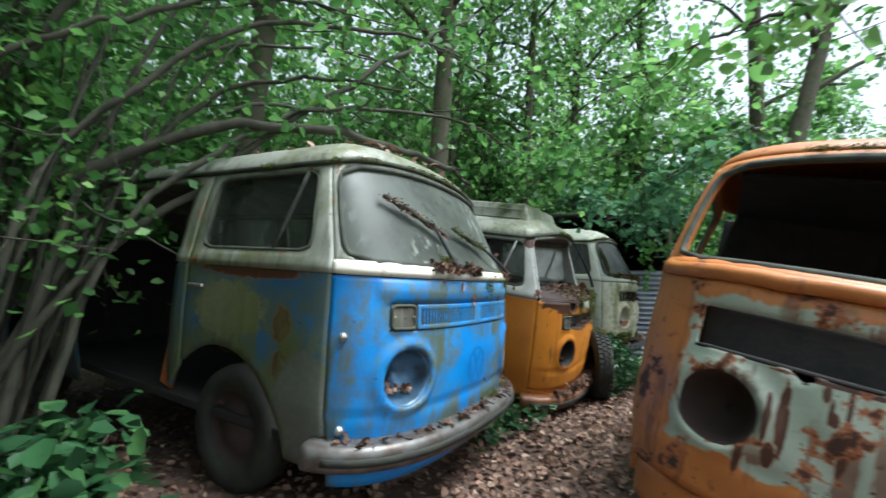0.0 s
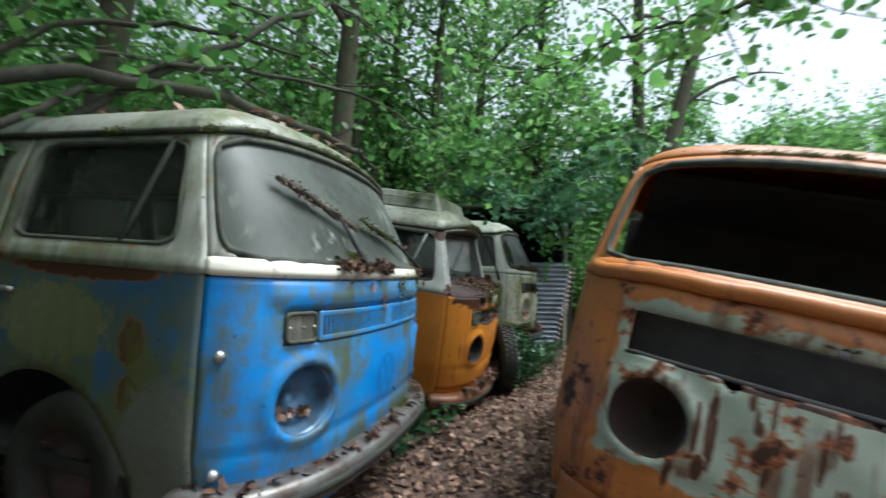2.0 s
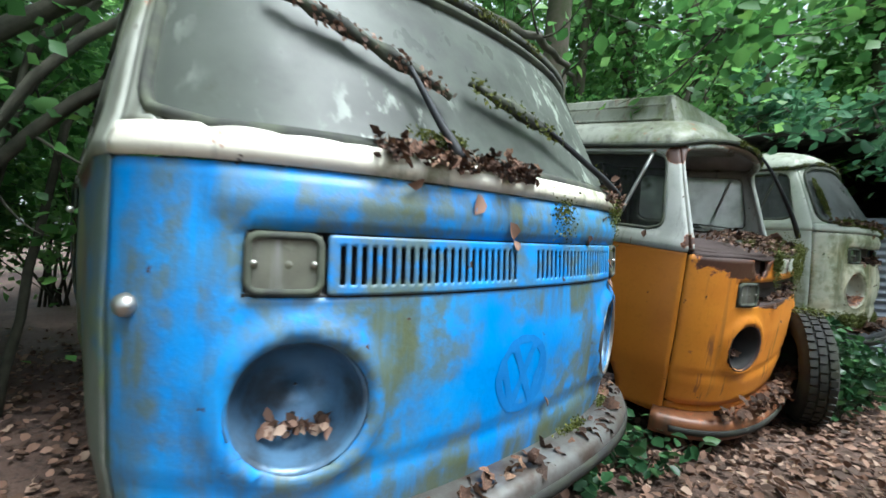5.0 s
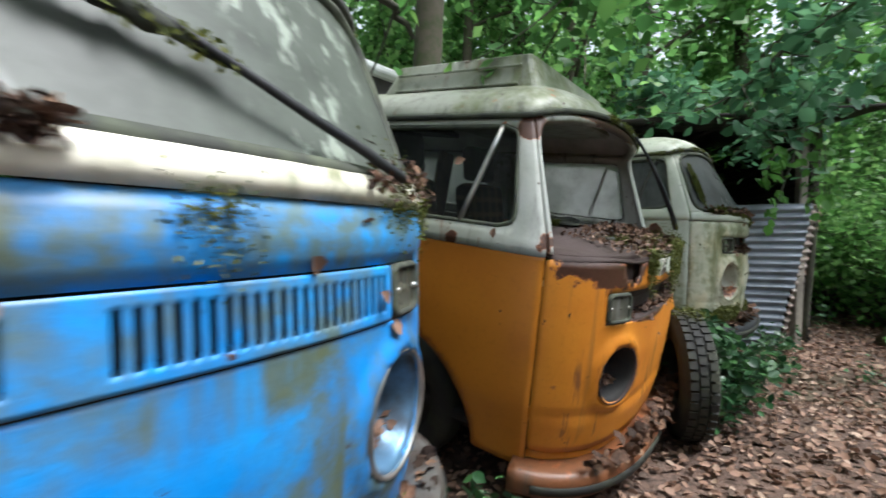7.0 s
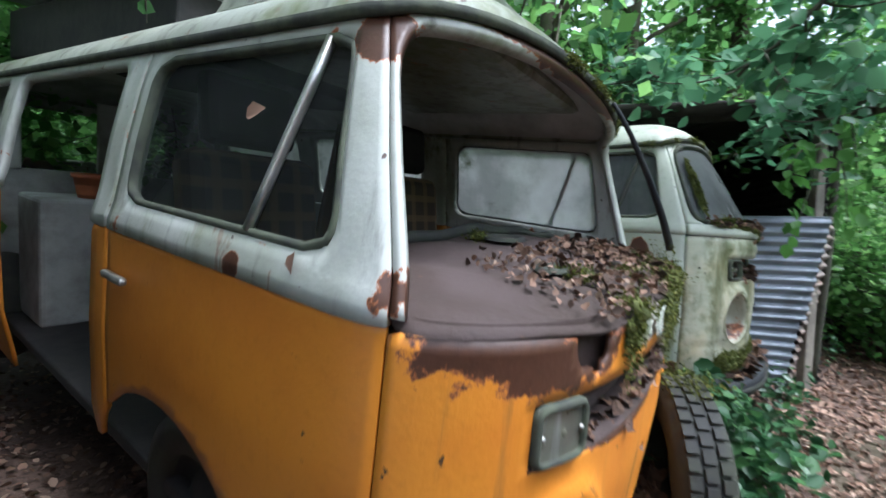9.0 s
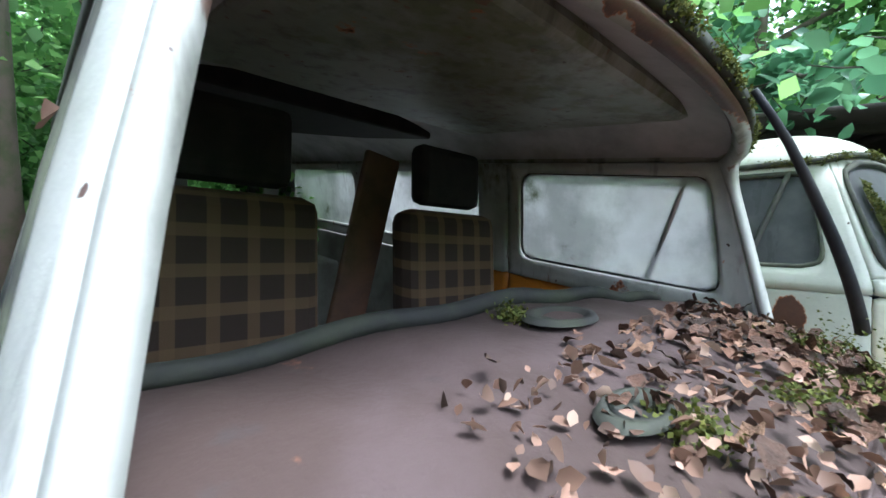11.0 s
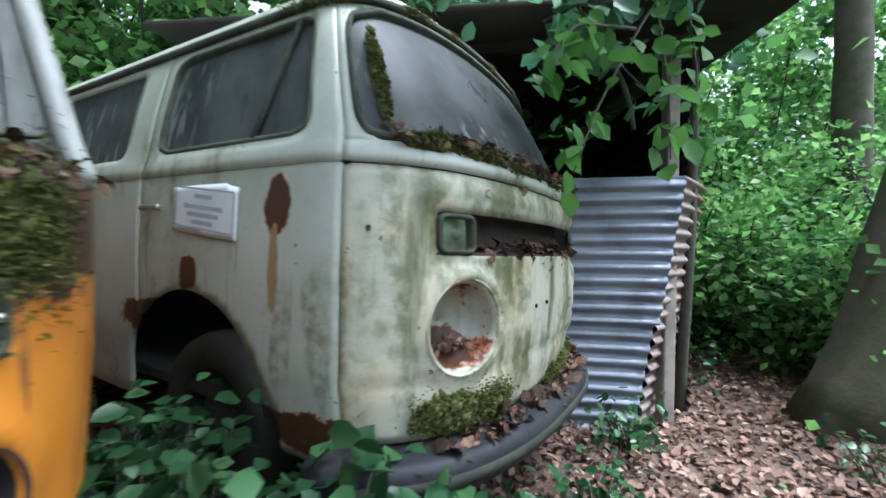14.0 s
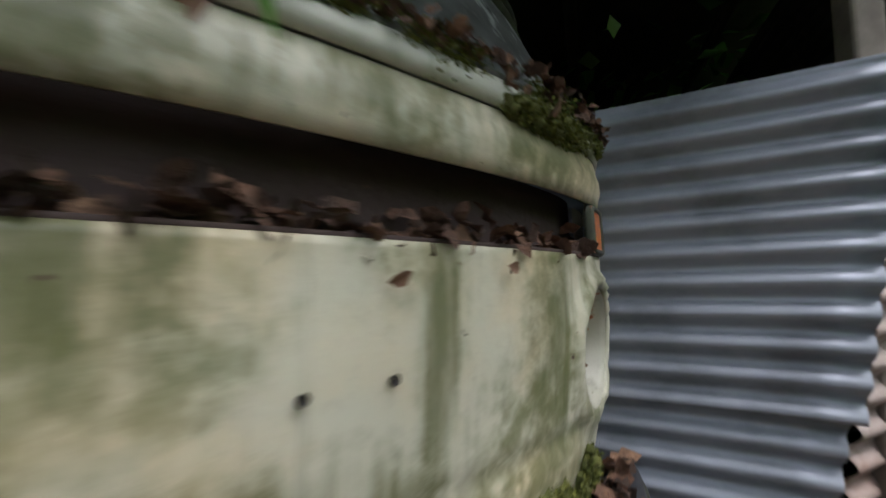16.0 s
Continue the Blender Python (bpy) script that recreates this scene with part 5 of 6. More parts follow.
    part("sheet", patch(shp, lambda s, z: rrect(s, z + 0.10 * (s + shp.s_y(0.88)), -shp.s_y(0.88), 1.07, 0.185, 0.085, 0.004), -shp.s_y(1.2), -shp.s_y(0.7), 0.94, 1.15, 0.02, off=0.012), M_PAPER, note, thick=0.002)
    for z, w in ((1.11, 0.05), (1.075, 0.11), (1.05, 0.09), (1.025, 0.06)):
        part("print_line", patch(shp, lambda s, z2: rrect(s, z2 + 0.10 * (s + shp.s_y(0.88)), -shp.s_y(0.88), z, w, 0.007, 0.001), -shp.s_y(1.2), -shp.s_y(0.7), z - 0.02, z + 0.02, 0.01, off=0.015), M_INK, note)
    part("print_border", patch(shp, lambda s, z: np.abs(rrect(s, z + 0.10 * (s + shp.s_y(0.88)), -shp.s_y(0.88), 1.07, 0.165, 0.065, 0.004)) - 0.003, -shp.s_y(1.2), -shp.s_y(0.6), 0.97, 1.17, 0.005, off=0.015), M_INK, note)

    # pickup: torn belt roll, hanging strap, dash, door mirror stub
    V, F = tube(shw.skin(np.linspace(-seam_w + 0.05, seam_w - 0.05, 30), np.full(30, 1.205) + 0.002 * rng.standard_normal(30), 0.0), [0.028, 0.031, 0.028], 12, 0.02)
    part("belt_roll", mesh_of("roll", V, F), M_ORANGE_RUST, pickup, "dented faded orange belt roll")
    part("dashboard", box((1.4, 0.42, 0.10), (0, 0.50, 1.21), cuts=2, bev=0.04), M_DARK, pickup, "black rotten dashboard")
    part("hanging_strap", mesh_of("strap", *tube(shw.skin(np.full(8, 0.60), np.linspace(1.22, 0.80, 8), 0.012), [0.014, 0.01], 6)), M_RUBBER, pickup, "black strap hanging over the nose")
    # Seats carry the same near-black cab shade.
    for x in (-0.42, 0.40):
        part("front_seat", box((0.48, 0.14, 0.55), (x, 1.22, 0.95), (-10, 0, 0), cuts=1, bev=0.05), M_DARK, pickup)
    for s0, s1 in ((-0.5, 0.3), (0.2, 0.8)):
        on_skin(pickup, shw, s0, s1, 1.69, 1.71, 770, 0.011, M_MOSS, "moss", "moss along the roof edge", 0.02)


extras()


def stuck_leaves():
    """Single dead leaves caught on panels, and small fittings."""
    me = mesh_of("stuck_leaf", LEAF_SHAPE * [1.0, 1.0, 1.6], [(0, 1, 2, 3), (0, 3, 4, 5)])
    me.materials.append(M_LITTER)
    r = random.Random(11)
    for van, shp_, spots in ((blue, sh, [(-0.20, 1.13, 0.06), (-0.08, 1.12, 0.05), (0.30, 1.10, 0.045), (-0.34, 1.20, 0.04), (0.42, 1.16, 0.05), (0.12, 0.62, 0.03), (0.5, 1.0, 0.04), (0.55, 0.92, 0.05), (-0.05, 1.05, 0.03)]),
                             (orange, sho, [(-sho.s_y(0.72), 1.50, 0.05), (-sho.s_y(0.50), 1.27, 0.04), (-0.2, 0.86, 0.03)]),
                             (pale, shp, [(-0.05, 0.90, 0.035), (0.2, 0.92, 0.03), (-0.5, 1.14, 0.04), (-0.25, 1.2, 0.05), (0.3, 1.2, 0.05), (-0.45, 0.46, 0.09), (-0.38, 0.455, 0.08)])):
        for s, z, size in spots:
            ob = new("stuck_leaf", me)
            ob.parent = van
            p = shp_.skin(s, z, 0.016)
            nrm = shp_.skin(s, z, 0.05) - p
            q = Vector(nrm).to_track_quat("Z", "Y").to_matrix().to_4x4()
            ob.matrix_basis = Matrix.Translation(p) @ q @ pose(0, 0, 0, r.uniform(-25, 25), r.uniform(-25, 25), r.uniform(0, 360)) @ Matrix.Diagonal((size, size, size, 1))
    on_skin(blue, sh, 0.12, 0.20, 1.10, 1.20, 260, 0.011, M_MOSS, "moss", "small moss tuft on the nose", 0.014)


stuck_leaves()

# loose tyre in front of the orange van
def loose_tyre():
    t = thing("loose_tyre", "worn black tyre standing against the orange van", "tyre", pose(2.40, 5.60, 0.24, 0, 0, 0))
    V, F = revolve([(0.19, -0.07), (0.25, -0.088), (0.31, -0.08), (0.335, -0.05), (0.34, 0.0), (0.335, 0.05), (0.31, 0.08), (0.25, 0.088), (0.19, 0.07), (0.18, 0.0), (0.19, -0.07)], 44)
    rot = np.array(pose(0, 0, 0, 0, 26, -96).to_3x3())
    part("carcass", mesh_of("tyre", V @ rot.T, F), M_RUBBER, t)
    blocks = []
    for i in range(44):
        for j, o in ((-0.045, 0), (0.0, 0.5), (0.045, 0)):
            a = 2 * np.pi * (i + o) / 44
            c = np.array([np.cos(a) * 0.342, j, np.sin(a) * 0.342])
            e1, e2 = np.array([-np.sin(a), 0, np.cos(a)]) * 0.018, np.array([0, 0.017, 0])
            r = np.array([np.cos(a), 0, np.sin(a)]) * 0.006
            blocks.append((np.array([c - e1 - e2, c + e1 - e2, c + e1 + e2, c - e1 + e2, c - e1 - e2 - 2 * r, c + e1 - e2 - 2 * r, c + e1 + e2 - 2 * r, c - e1 + e2 - 2 * r]) + r, [(0, 1, 2, 3), (0, 4, 5, 1), (1, 5, 6, 2), (2, 6, 7, 3), (3, 7, 4, 0)]))
    V, F = join(blocks)
    part("tread", mesh_of("tread", V @ rot.T, F, smooth=False), M_RUBBER, t)
    V, F = revolve([(0.20, 0.06), (0.185, 0.05), (0.17, 0.02), (0.12, 0.01), (0.08, 0.03), (0.03, 0.035)], 32)
    V[:, 1] *= 1
    part("rim", mesh_of("rim", V @ rot.T, F), M_WHITE_TOP, t, "dirty white rim")
    part("moss", mesh_of("moss", *leaves(np.array([0.02, 0, 0.34]) + rng.normal(0, 1, (900, 3)) * (0.05, 0.07, 0.01), 0.012, flat=0.3, simple=True)), M_MOSS, t, "moss on the tread")


loose_tyre()


# ------------------------------------------------------------ shed
def shed():
    sd = thing("corrugated_shed", "dark open-fronted shed of corrugated iron sheets and timber posts", "shed", pose(4.31, 7.62, -0.10))

    def sheet(a, b, z0, z1, shear, amp=0.014, pitch=0.076, rows=3):
        a, b = np.array(a, float), np.array(b, float)
        n = int((z1 - z0) / pitch * 8)
        zs = np.linspace(z0, z1, n)
        us = np.linspace(0, 1, 12)
        d = (b - a) / np.linalg.norm(b - a)
        nn = np.array([d[1], -d[0]])
        Z, U = np.meshgrid(zs, us, indexing="ij")
        w = amp * np.sin(2 * np.pi * Z / pitch)
        sag = 0.02 * np.sin(U * 3) * np.sin(Z * 2)
        xy = a + U[..., None] * (b - a) + (w + sag)[..., None] * nn
        xy = xy + (1.4 - Z[..., None]) * np.array(shear)
        V = np.concatenate([xy, Z[..., None]], -1).reshape(-1, 3)
        F = [(i * 12 + j, i * 12 + j + 1, (i + 1) * 12 + j + 1, (i + 1) * 12 + j) for i in range(n - 1) for j in range(11)]
        return mesh_of("sheet", V, F)
    part("corrugated_sheet", sheet((0, 0), (-0.95, 0.16), -0.02, 0.60, (-0.168, 0.028)), M_TIN, sd, "grey galvanised corrugated sheet", thick=0.002)
    part("corrugated_sheet", sheet((0.02, -0.015), (-0.95, 0.15), 0.58, 1.40, (-0.168, 0.028)), M_TIN, sd, "grey galvanised corrugated sheet", thick=0.002)
    part("corrugated_side_sheet", sheet((0.012, 0.0), (0.38, 0.42), -0.02, 1.40, (-0.168, 0.028)), M_TIN_RUST, sd, "rust-edged curled corrugated sheet", thick=0.002)
    # Back and side sheets are near-black to imitate the shade inside.
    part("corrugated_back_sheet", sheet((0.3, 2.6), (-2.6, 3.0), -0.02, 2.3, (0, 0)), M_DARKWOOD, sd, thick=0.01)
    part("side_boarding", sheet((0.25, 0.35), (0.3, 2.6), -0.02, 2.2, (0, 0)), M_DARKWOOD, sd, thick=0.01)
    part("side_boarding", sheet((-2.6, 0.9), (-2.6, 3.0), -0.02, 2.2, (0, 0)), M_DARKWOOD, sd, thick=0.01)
    part("post", box((0.075, 0.075, 2.30), (0.0, 0.14, 1.15), (0, 1, 10)), M_WOOD, sd, "weathered grey timber post")
    part("post", mesh_of("post", *tube(bez((0.16, 0.32, 0), (0.16, 0.16, 2.4), (0.03, 0, 0)), [0.035, 0.025], 8, 0.05)), M_STEM, sd, "thin barked pole")
    part("post", box((0.07, 0.07, 2.3), (-2.4, 0.9, 1.15)), M_WOOD, sd)
    part("roof_sheet", box((3.4, 3.3, 0.03), (-1.1, 1.45, 2.33), (4, 0, -6), cuts=2), M_DARKWOOD, sd, "sagging roof, near-black for the shade under it")
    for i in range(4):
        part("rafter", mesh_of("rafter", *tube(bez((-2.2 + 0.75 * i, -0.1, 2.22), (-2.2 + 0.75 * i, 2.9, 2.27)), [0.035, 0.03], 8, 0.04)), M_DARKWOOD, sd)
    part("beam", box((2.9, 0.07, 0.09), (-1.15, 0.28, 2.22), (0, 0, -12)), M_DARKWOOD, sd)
    part("loose_branch", mesh_of("branch", *tube(bez((-0.5, 0.1, 2.2), (-0.32, -0.12, 1.62), (0.05, 0, 0.05)), [0.02, 0.012], 8, 0.1)), M_STEM, sd)


shed()


# ------------------------------------------------------------ trees
def make_tree(x, y, r, h, lean=(0, 0), limbs=7, crown=(2.2, 1800), label="tall mossy tree with a leafy crown", flare=1.6, leaf=M_LEAF_FAR, low=0.45):
    t = thing("tree", label, "tree", pose(x, y, float(ground_z(x, y))), "forest trees")
    pts = bez((0, 0, -0.1), (lean[0], lean[1], h), (0.08 * rng.normal(), 0.08 * rng.normal(), 0), 36)
    up = np.linspace(0, 1, 36)
    V, F = tube(pts, r * (1 - 0.5 * up) * (1 + (flare - 1) * np.exp(-up * h / 0.30)), 16, 0.035)
    V = V + 0.12 * r * np.exp(-np.clip(V[:, 2:], 0, None) / 0.4) * np.sin(5 * np.arctan2(V[:, 1:2], V[:, :1])) * np.array([1, 1, 0])
    part("trunk", mesh_of("trunk", V, F), M_BARK, t)
    L, where = [], []
    for i in range(limbs):
        f = low + (0.97 - low) * i / max(1, limbs - 1)
        b = pts[int(f * 35)]
        a = rng.uniform(0, 2 * np.pi)
        ln = crown[0] * rng.uniform(0.6, 1.1)
        e = b + np.array([ln * np.cos(a), ln * np.sin(a), rng.uniform(0.1, 1.2)])
        q = bez(b, e, (0, 0, 0.25), 9)
        L.append(tube(q, [r * 0.32, r * 0.07], 6, 0.08))
        for _ in range(3):
            g = q[rng.integers(3, 9)]
            e2 = g + rng.normal(0, 0.55, 3)
            q2 = bez(g, e2, n=5)
            L.append(tube(q2, [r * 0.1, 0.008], 5))
            where += [q2, q]
    part("limb_frame", mesh_of("limbs", *join(L)), M_BARK, t)
    W = np.vstack(where)
    c = W[rng.integers(0, len(W), crown[1])] + rng.normal(0, 0.38, (crown[1], 3))
    part("crown", mesh_of("crown", *leaves(c, 0.12, flat=0.5, simple=True)), leaf, t, "loose green crown")
    return t


make_tree(0.52, 7.3, 0.17, 9.5, (0.5, 0.2), low=0.5, label="straight dark trunk behind the blue van")
make_tree(-0.3, 10.6, 0.14, 10, (0.3, 0), low=0.5, label="slim dark tree trunk in the thicket")
make_tree(-1.6, 10.2, 0.13, 9, (0.2, 0.3), low=0.5, label="slim dark tree trunk in the thicket")
make_tree(5.32, 7.72, 0.165, 9, (3.1, 0.5), crown=(2.2, 900), flare=2.0, low=0.5, label="broad tree with a mossy flared base by the path")
make_tree(7.1, 9.6, 0.18, 10, (0.1, 0), crown=(2.2, 900), low=0.5, label="dark trunk among bright leaves")
make_tree(1.55, 9.9, 0.12, 9, (0.3, 0.2), low=0.45, label="slim dark tree trunk in the thicket")
make_tree(0.75, 9.0, 0.09, 7, (0.4, 0), low=0.5, label="young leaning tree behind the vans")


make_tree(3.4, 10.4, 0.13, 9, (0.3, -0.4), limbs=12, crown=(2.6, 4600), low=0.25, label="slim tree behind the shed with low leafy limbs")
make_tree(5.3, 11.2, 0.14, 10, (0.2, -0.2), limbs=12, crown=(2.6, 4600), low=0.25, label="slim tree behind the shed with low leafy limbs")
make_tree(2.2, 8.9, 0.10, 8, (0.3, -0.3), limbs=11, crown=(2.2, 3600), low=0.3, label="young tree between the vans and the wood")
# Two added trees, crowns mostly unseen, that keep light off the vans.
make_tree(-1.9, 6.4, 0.16, 8.5, (1.6, -1.6), limbs=13, crown=(2.9, 8200), low=0.5, label="added leaning tree, crown mostly unseen, to shade the vans")
make_tree(-1.9, 0.2, 0.16, 8.5, (1.9, 1.6), limbs=13, crown=(2.7, 6400), low=0.55, label="added unseen leaning tree, crown shading the path")


# ------------------------------------------------------------ thicket shrubs
def shrub_base(name, n_stem, height, width, n_leaf, size, leaf, label, flat=0.55, simple=True):
    t = thing(name, label, "shrub", pose(0, 0, 0), "thicket of shrubs")
    L, tips = [], []
    for i in range(n_stem):
        a, b = rng.uniform(0, 2 * np.pi), rng.uniform(0.05, 0.25)
        top = np.array([width * rng.normal() * 0.5, width * rng.normal() * 0.5, height * rng.uniform(0.6, 1.05)])
        q = bez((b * np.cos(a), b * np.sin(a), -0.05), top, (0.1 * rng.normal(), 0.1 * rng.normal(), 0.1), 10)
        L.append(tube(q, [0.022, 0.005], 5))
        tips.append(q[2:])
        for _ in range(4):
            g = q[rng.integers(3, 9)]
            q2 = bez(g, g + rng.normal(0, 1, 3) * (0.4, 0.4, 0.25), n=6)
            L.append(tube(q2, [0.008, 0.003], 4))
            tips.append(q2)
    part("stem_frame", mesh_of("stems", *join(L)), M_STEM, t)
    W = np.vstack(tips)
    c = W[rng.integers(0, len(W), n_leaf)] + rng.normal(0, 0.16, (n_leaf, 3))
    c[:, 2] = np.maximum(c[:, 2], 0.03)
    part("foliage", mesh_of("foliage", *leaves(c, size, flat=flat, simple=simple)), leaf, t)
    return t


KINDS = [shrub_base("shrub", 11, 3.6, 1.6, 10500, 0.09, M_LEAF, "dense green hazel shrub in the wood"),
         shrub_base("shrub", 10, 5.0, 1.9, 8600, 0.10, M_LEAF_FAR, "tall bright green shrub in the wood"),
         shrub_base("shrub", 12, 2.2, 1.4, 5200, 0.085, M_LEAF_FAR, "low green shrub of the undergrowth"),
         shrub_base("shrub", 10, 6.5, 2.4, 11500, 0.115, M_LEAF_FAR, "tall bright green shrub in the wood"),
         shrub_base("shrub", 12, 1.3, 1.2, 4200, 0.07, M_LEAF_FAR, "knee-high bright green undergrowth")]
SPOTS = [(1.7, 9.6, 0, 1.0), (3.2, 10.9, 1, 1.0), (-2.9, 8.2, 2, 1.0), (0.6, 12.4, 3, 1.0), (5.9, 9.6, 4, 1.0)]
ring = random.Random(5)
# behind the row
for x, y, kd in ((-0.6, 8.6, 2), (-2.0, 7.6, 2), (-3.4, 6.9, 1), (0.2, 9.9, 1), (-1.6, 9.6, 3), (2.6, 12.2, 3), (4.4, 12.6, 3), (-3.6, 10.6, 3), (-5.0, 8.4, 3), (-0.8, 13.6, 3), (6.2, 12.4, 3), (2.0, 10.8, 0),
                 # First four here: added beside the start, mostly unseen, to shade the blue van.
                 (-2.1, 1.3, 0), (-2.0, 0.0, 0), (-2.6, 2.1, 0), (-1.2, -1.4, 1), (-4.6, 4.6, 1), (-3.4, 3.4, 0), (-5.8, 6.2, 3), (-4.2, 2.2, 1), (-6.4, 3.2, 3), (-4.0, 0.8, 1), (-6.5, 0.2, 3),
                 (5.6, 10.8, 4), (6.6, 9.2, 4), (6.4, 10.2, 2), (7.2, 10.4, 2), (6.1, 8.5, 4), (7.0, 8.0, 4), (7.6, 9.0, 2), (5.2, 10.0, 4), (8.4, 10.6, 2), (7.6, 12.0, 1), (8.8, 8.6, 2), (9.6, 11.0, 1), (7.4, 6.8, 2), (8.4, 7.0, 2), (10.2, 8.0, 1),
                 (6.6, 5.0, 2), (7.8, 4.6, 2), (7.0, 3.0, 2), (9.6, 2.8, 1), (6.4, 1.2, 2), (9.8, 5.6, 1), (7.8, 0.4, 2), (11.4, 2.6, 1), (5.6, 5.6, 4), (5.2, 3.6, 4), (5.8, 2.2, 4)):
    SPOTS.append((x, y, kd, ring.uniform(0.85, 1.1)))
for i in range(34):
    a = math.radians(-50 + 200 * i / 33)
    r = 12.5 + 3.5 * (i % 3)
    far = a > math.radians(28)
    SPOTS.append((2 + r * math.cos(a), 3 + r * math.sin(a), 3 if far else 1, ring.uniform(1.0, 1.35) if far else ring.uniform(0.75, 0.95)))
for i in range(9):
    a = math.radians(170 + 150 * i / 8)
    SPOTS.append((1 + 13 * math.cos(a), 1 + 13 * math.sin(a), 1, 1.0))
for i, kd in enumerate(KINDS):
    kd.matrix_world = pose(SPOTS[i][0], SPOTS[i][1], 0, 0, 0, 40 * i)
for i, (x, y, kind, sc) in enumerate(SPOTS[5:]):
    ob = copy_thing(KINDS[kind], pose(x, y, float(ground_z(x, y)), 0, 0, 77 * i))
    ob.scale = (sc, sc, sc)


# ------------------------------------------------------------ hazel stems by the blue van
def hazel(x, y, n, h, tilt, label):
    t = thing("hazel_stool", label, "shrub", pose(x, y, 0), "hazel by the blue van")
    tips = []
    for i in range(n):
        a = rng.uniform(0, 2 * np.pi)
        b = np.array([0.16 * np.cos(a), 0.16 * np.sin(a), -0.05])
        e = np.array([tilt[0] + rng.normal(0, 0.55), tilt[1] + rng.normal(0, 0.5), h * rng.uniform(0.75, 1.1)])
        q = bez(b, e, (rng.normal(0, 0.12), rng.normal(0, 0.12), 0.15), 12)
        part("stem", mesh_of("stem", *tube(q, [rng.uniform(0.014, 0.032), 0.006], 7, 0.05)), M_STEM, t)
        tips.append(q[5:])
        tw = []
        for _ in range(4):
            g = q[rng.integers(4, 11)]
            q2 = bez(g, g + rng.normal(0, 0.35, 3), n=5)
            tw.append(tube(q2, [0.006, 0.002], 4))
            tips.append(q2)
        part("twig", mesh_of("twig", *join(tw)), M_STEM, t)
    W = np.vstack(tips)
    c = W[rng.integers(0, len(W), 2600)] + rng.normal(0, 0.15, (2600, 3))
    part("foliage", mesh_of("foliage", *leaves(c, 0.065, flat=0.5, simple=True)), M_LEAF, t)


hazel(-1.55, 3.15, 13, 3.6, (0.2, 0.1), "many-stemmed hazel beside the blue van")
hazel(-2.2, 3.3, 13, 3.8, (0.1, 0.2), "many-stemmed hazel beside the blue van")
hazel(-1.7, 2.4, 9, 3.6, (-0.2, 0.2), "many-stemmed hazel beside the blue van")
hazel(-2.9, 2.6, 10, 4.0, (0.0, 0.2), "many-stemmed hazel in the thicket")


def limb(points, radii, name, label, twigs=6, leaf_n=200, reach=0.38, size=0.08, leaf=M_LEAF):
    t = thing(name, label, "branch", pose(0, 0, 0))
    P = np.array(points, float)
    u = np.linspace(0, 1, len(P))
    f = np.linspace(0, 1, 26)
    q = np.stack([np.interp(f, u, P[:, k]) for k in range(3)], -1)
    for _ in range(3):
        q[1:-1] = (q[:-2] + 2 * q[1:-1] + q[2:]) / 4
    q[1:-1] += rng.normal(0, 0.012, (24, 3))
    part("bough", mesh_of("bough", *tube(q, radii, 9, 0.08)), M_STEM, t)
    tips = [q[8:]]
    for _ in range(twigs):
        g = q[rng.integers(6, 25)]
        q2 = bez(g, g + rng.normal(0, reach, 3) * (1, 1, 0.6), (0, 0, -0.05), 7)
        part("twig", mesh_of("twig", *tube(q2, [0.007, 0.002], 5)), M_STEM, t)
        tips.append(q2)
    if leaf_n:
        W = np.vstack(tips)
        c = W[rng.integers(0, len(W), leaf_n)] + rng.normal(0, 0.08, (leaf_n, 3))
        part("foliage", mesh_of("foliage", *leaves(c, size, flat=0.55)), leaf, t)


limb([(-1.7, 3.0, 0.0), (-1.0, 3.3, 1.2), (-0.2, 3.8, 2.15), (0.5, 4.3, 2.9), (1.0, 4.8, 3.5)], [0.026, 0.022, 0.014], "leaning_bough", "dark mossy bough leaning over the blue van", 8, 160)
limb([(-1.3, 3.2, 1.5), (-0.6, 3.5, 1.98), (0.1, 3.8, 2.02), (0.7, 4.3, 2.0), (0.9, 4.7, 1.98), (1.0, 5.0, 1.9)], [0.035, 0.028, 0.012], "fallen_branch", "mossy fallen branch lying across a van roof", 8, 40)
limb([(-2.2, 2.6, 1.0), (-1.2, 2.9, 2.1), (-0.4, 3.4, 2.7), (0.2, 3.9, 2.9)], [0.02, 0.010], "fallen_branch", "thin bare branch over the blue van", 10, 120)
limb([(5.3, 7.78, 3.0), (4.6, 6.98, 2.9), (3.8, 6.38, 2.6), (3.2, 6.18, 2.2), (2.9, 6.28, 1.9)], [0.03, 0.008], "overhanging_branch", "leafy hazel branch hanging over the path", 22, 520, 0.45, 0.105, M_LEAF_BLUE)
limb([(5, 8.18, 2.4), (4.4, 7.58, 2.4), (3.9, 7.18, 2.1), (3.4, 6.98, 1.8)], [0.025, 0.006], "overhanging_branch", "leafy hazel branch hanging before the shed", 18, 420, 0.3, 0.10, M_LEAF_BLUE)
limb([(5.2, 6.78, 3.2), (4.2, 5.98, 3.0), (3.4, 5.58, 2.7), (2.6, 5.78, 2.5)], [0.03, 0.008], "overhanging_branch", "leafy hazel branch hanging over the path", 22, 480, 0.5, 0.105, M_LEAF)
limb([(3, 8.58, 2.6), (2.9, 7.78, 2.5), (3, 7.18, 2.2)], [0.025, 0.006], "overhanging_branch", "leafy branch hanging over the pale van", 16, 420, 0.45, 0.10, M_LEAF_BLUE)
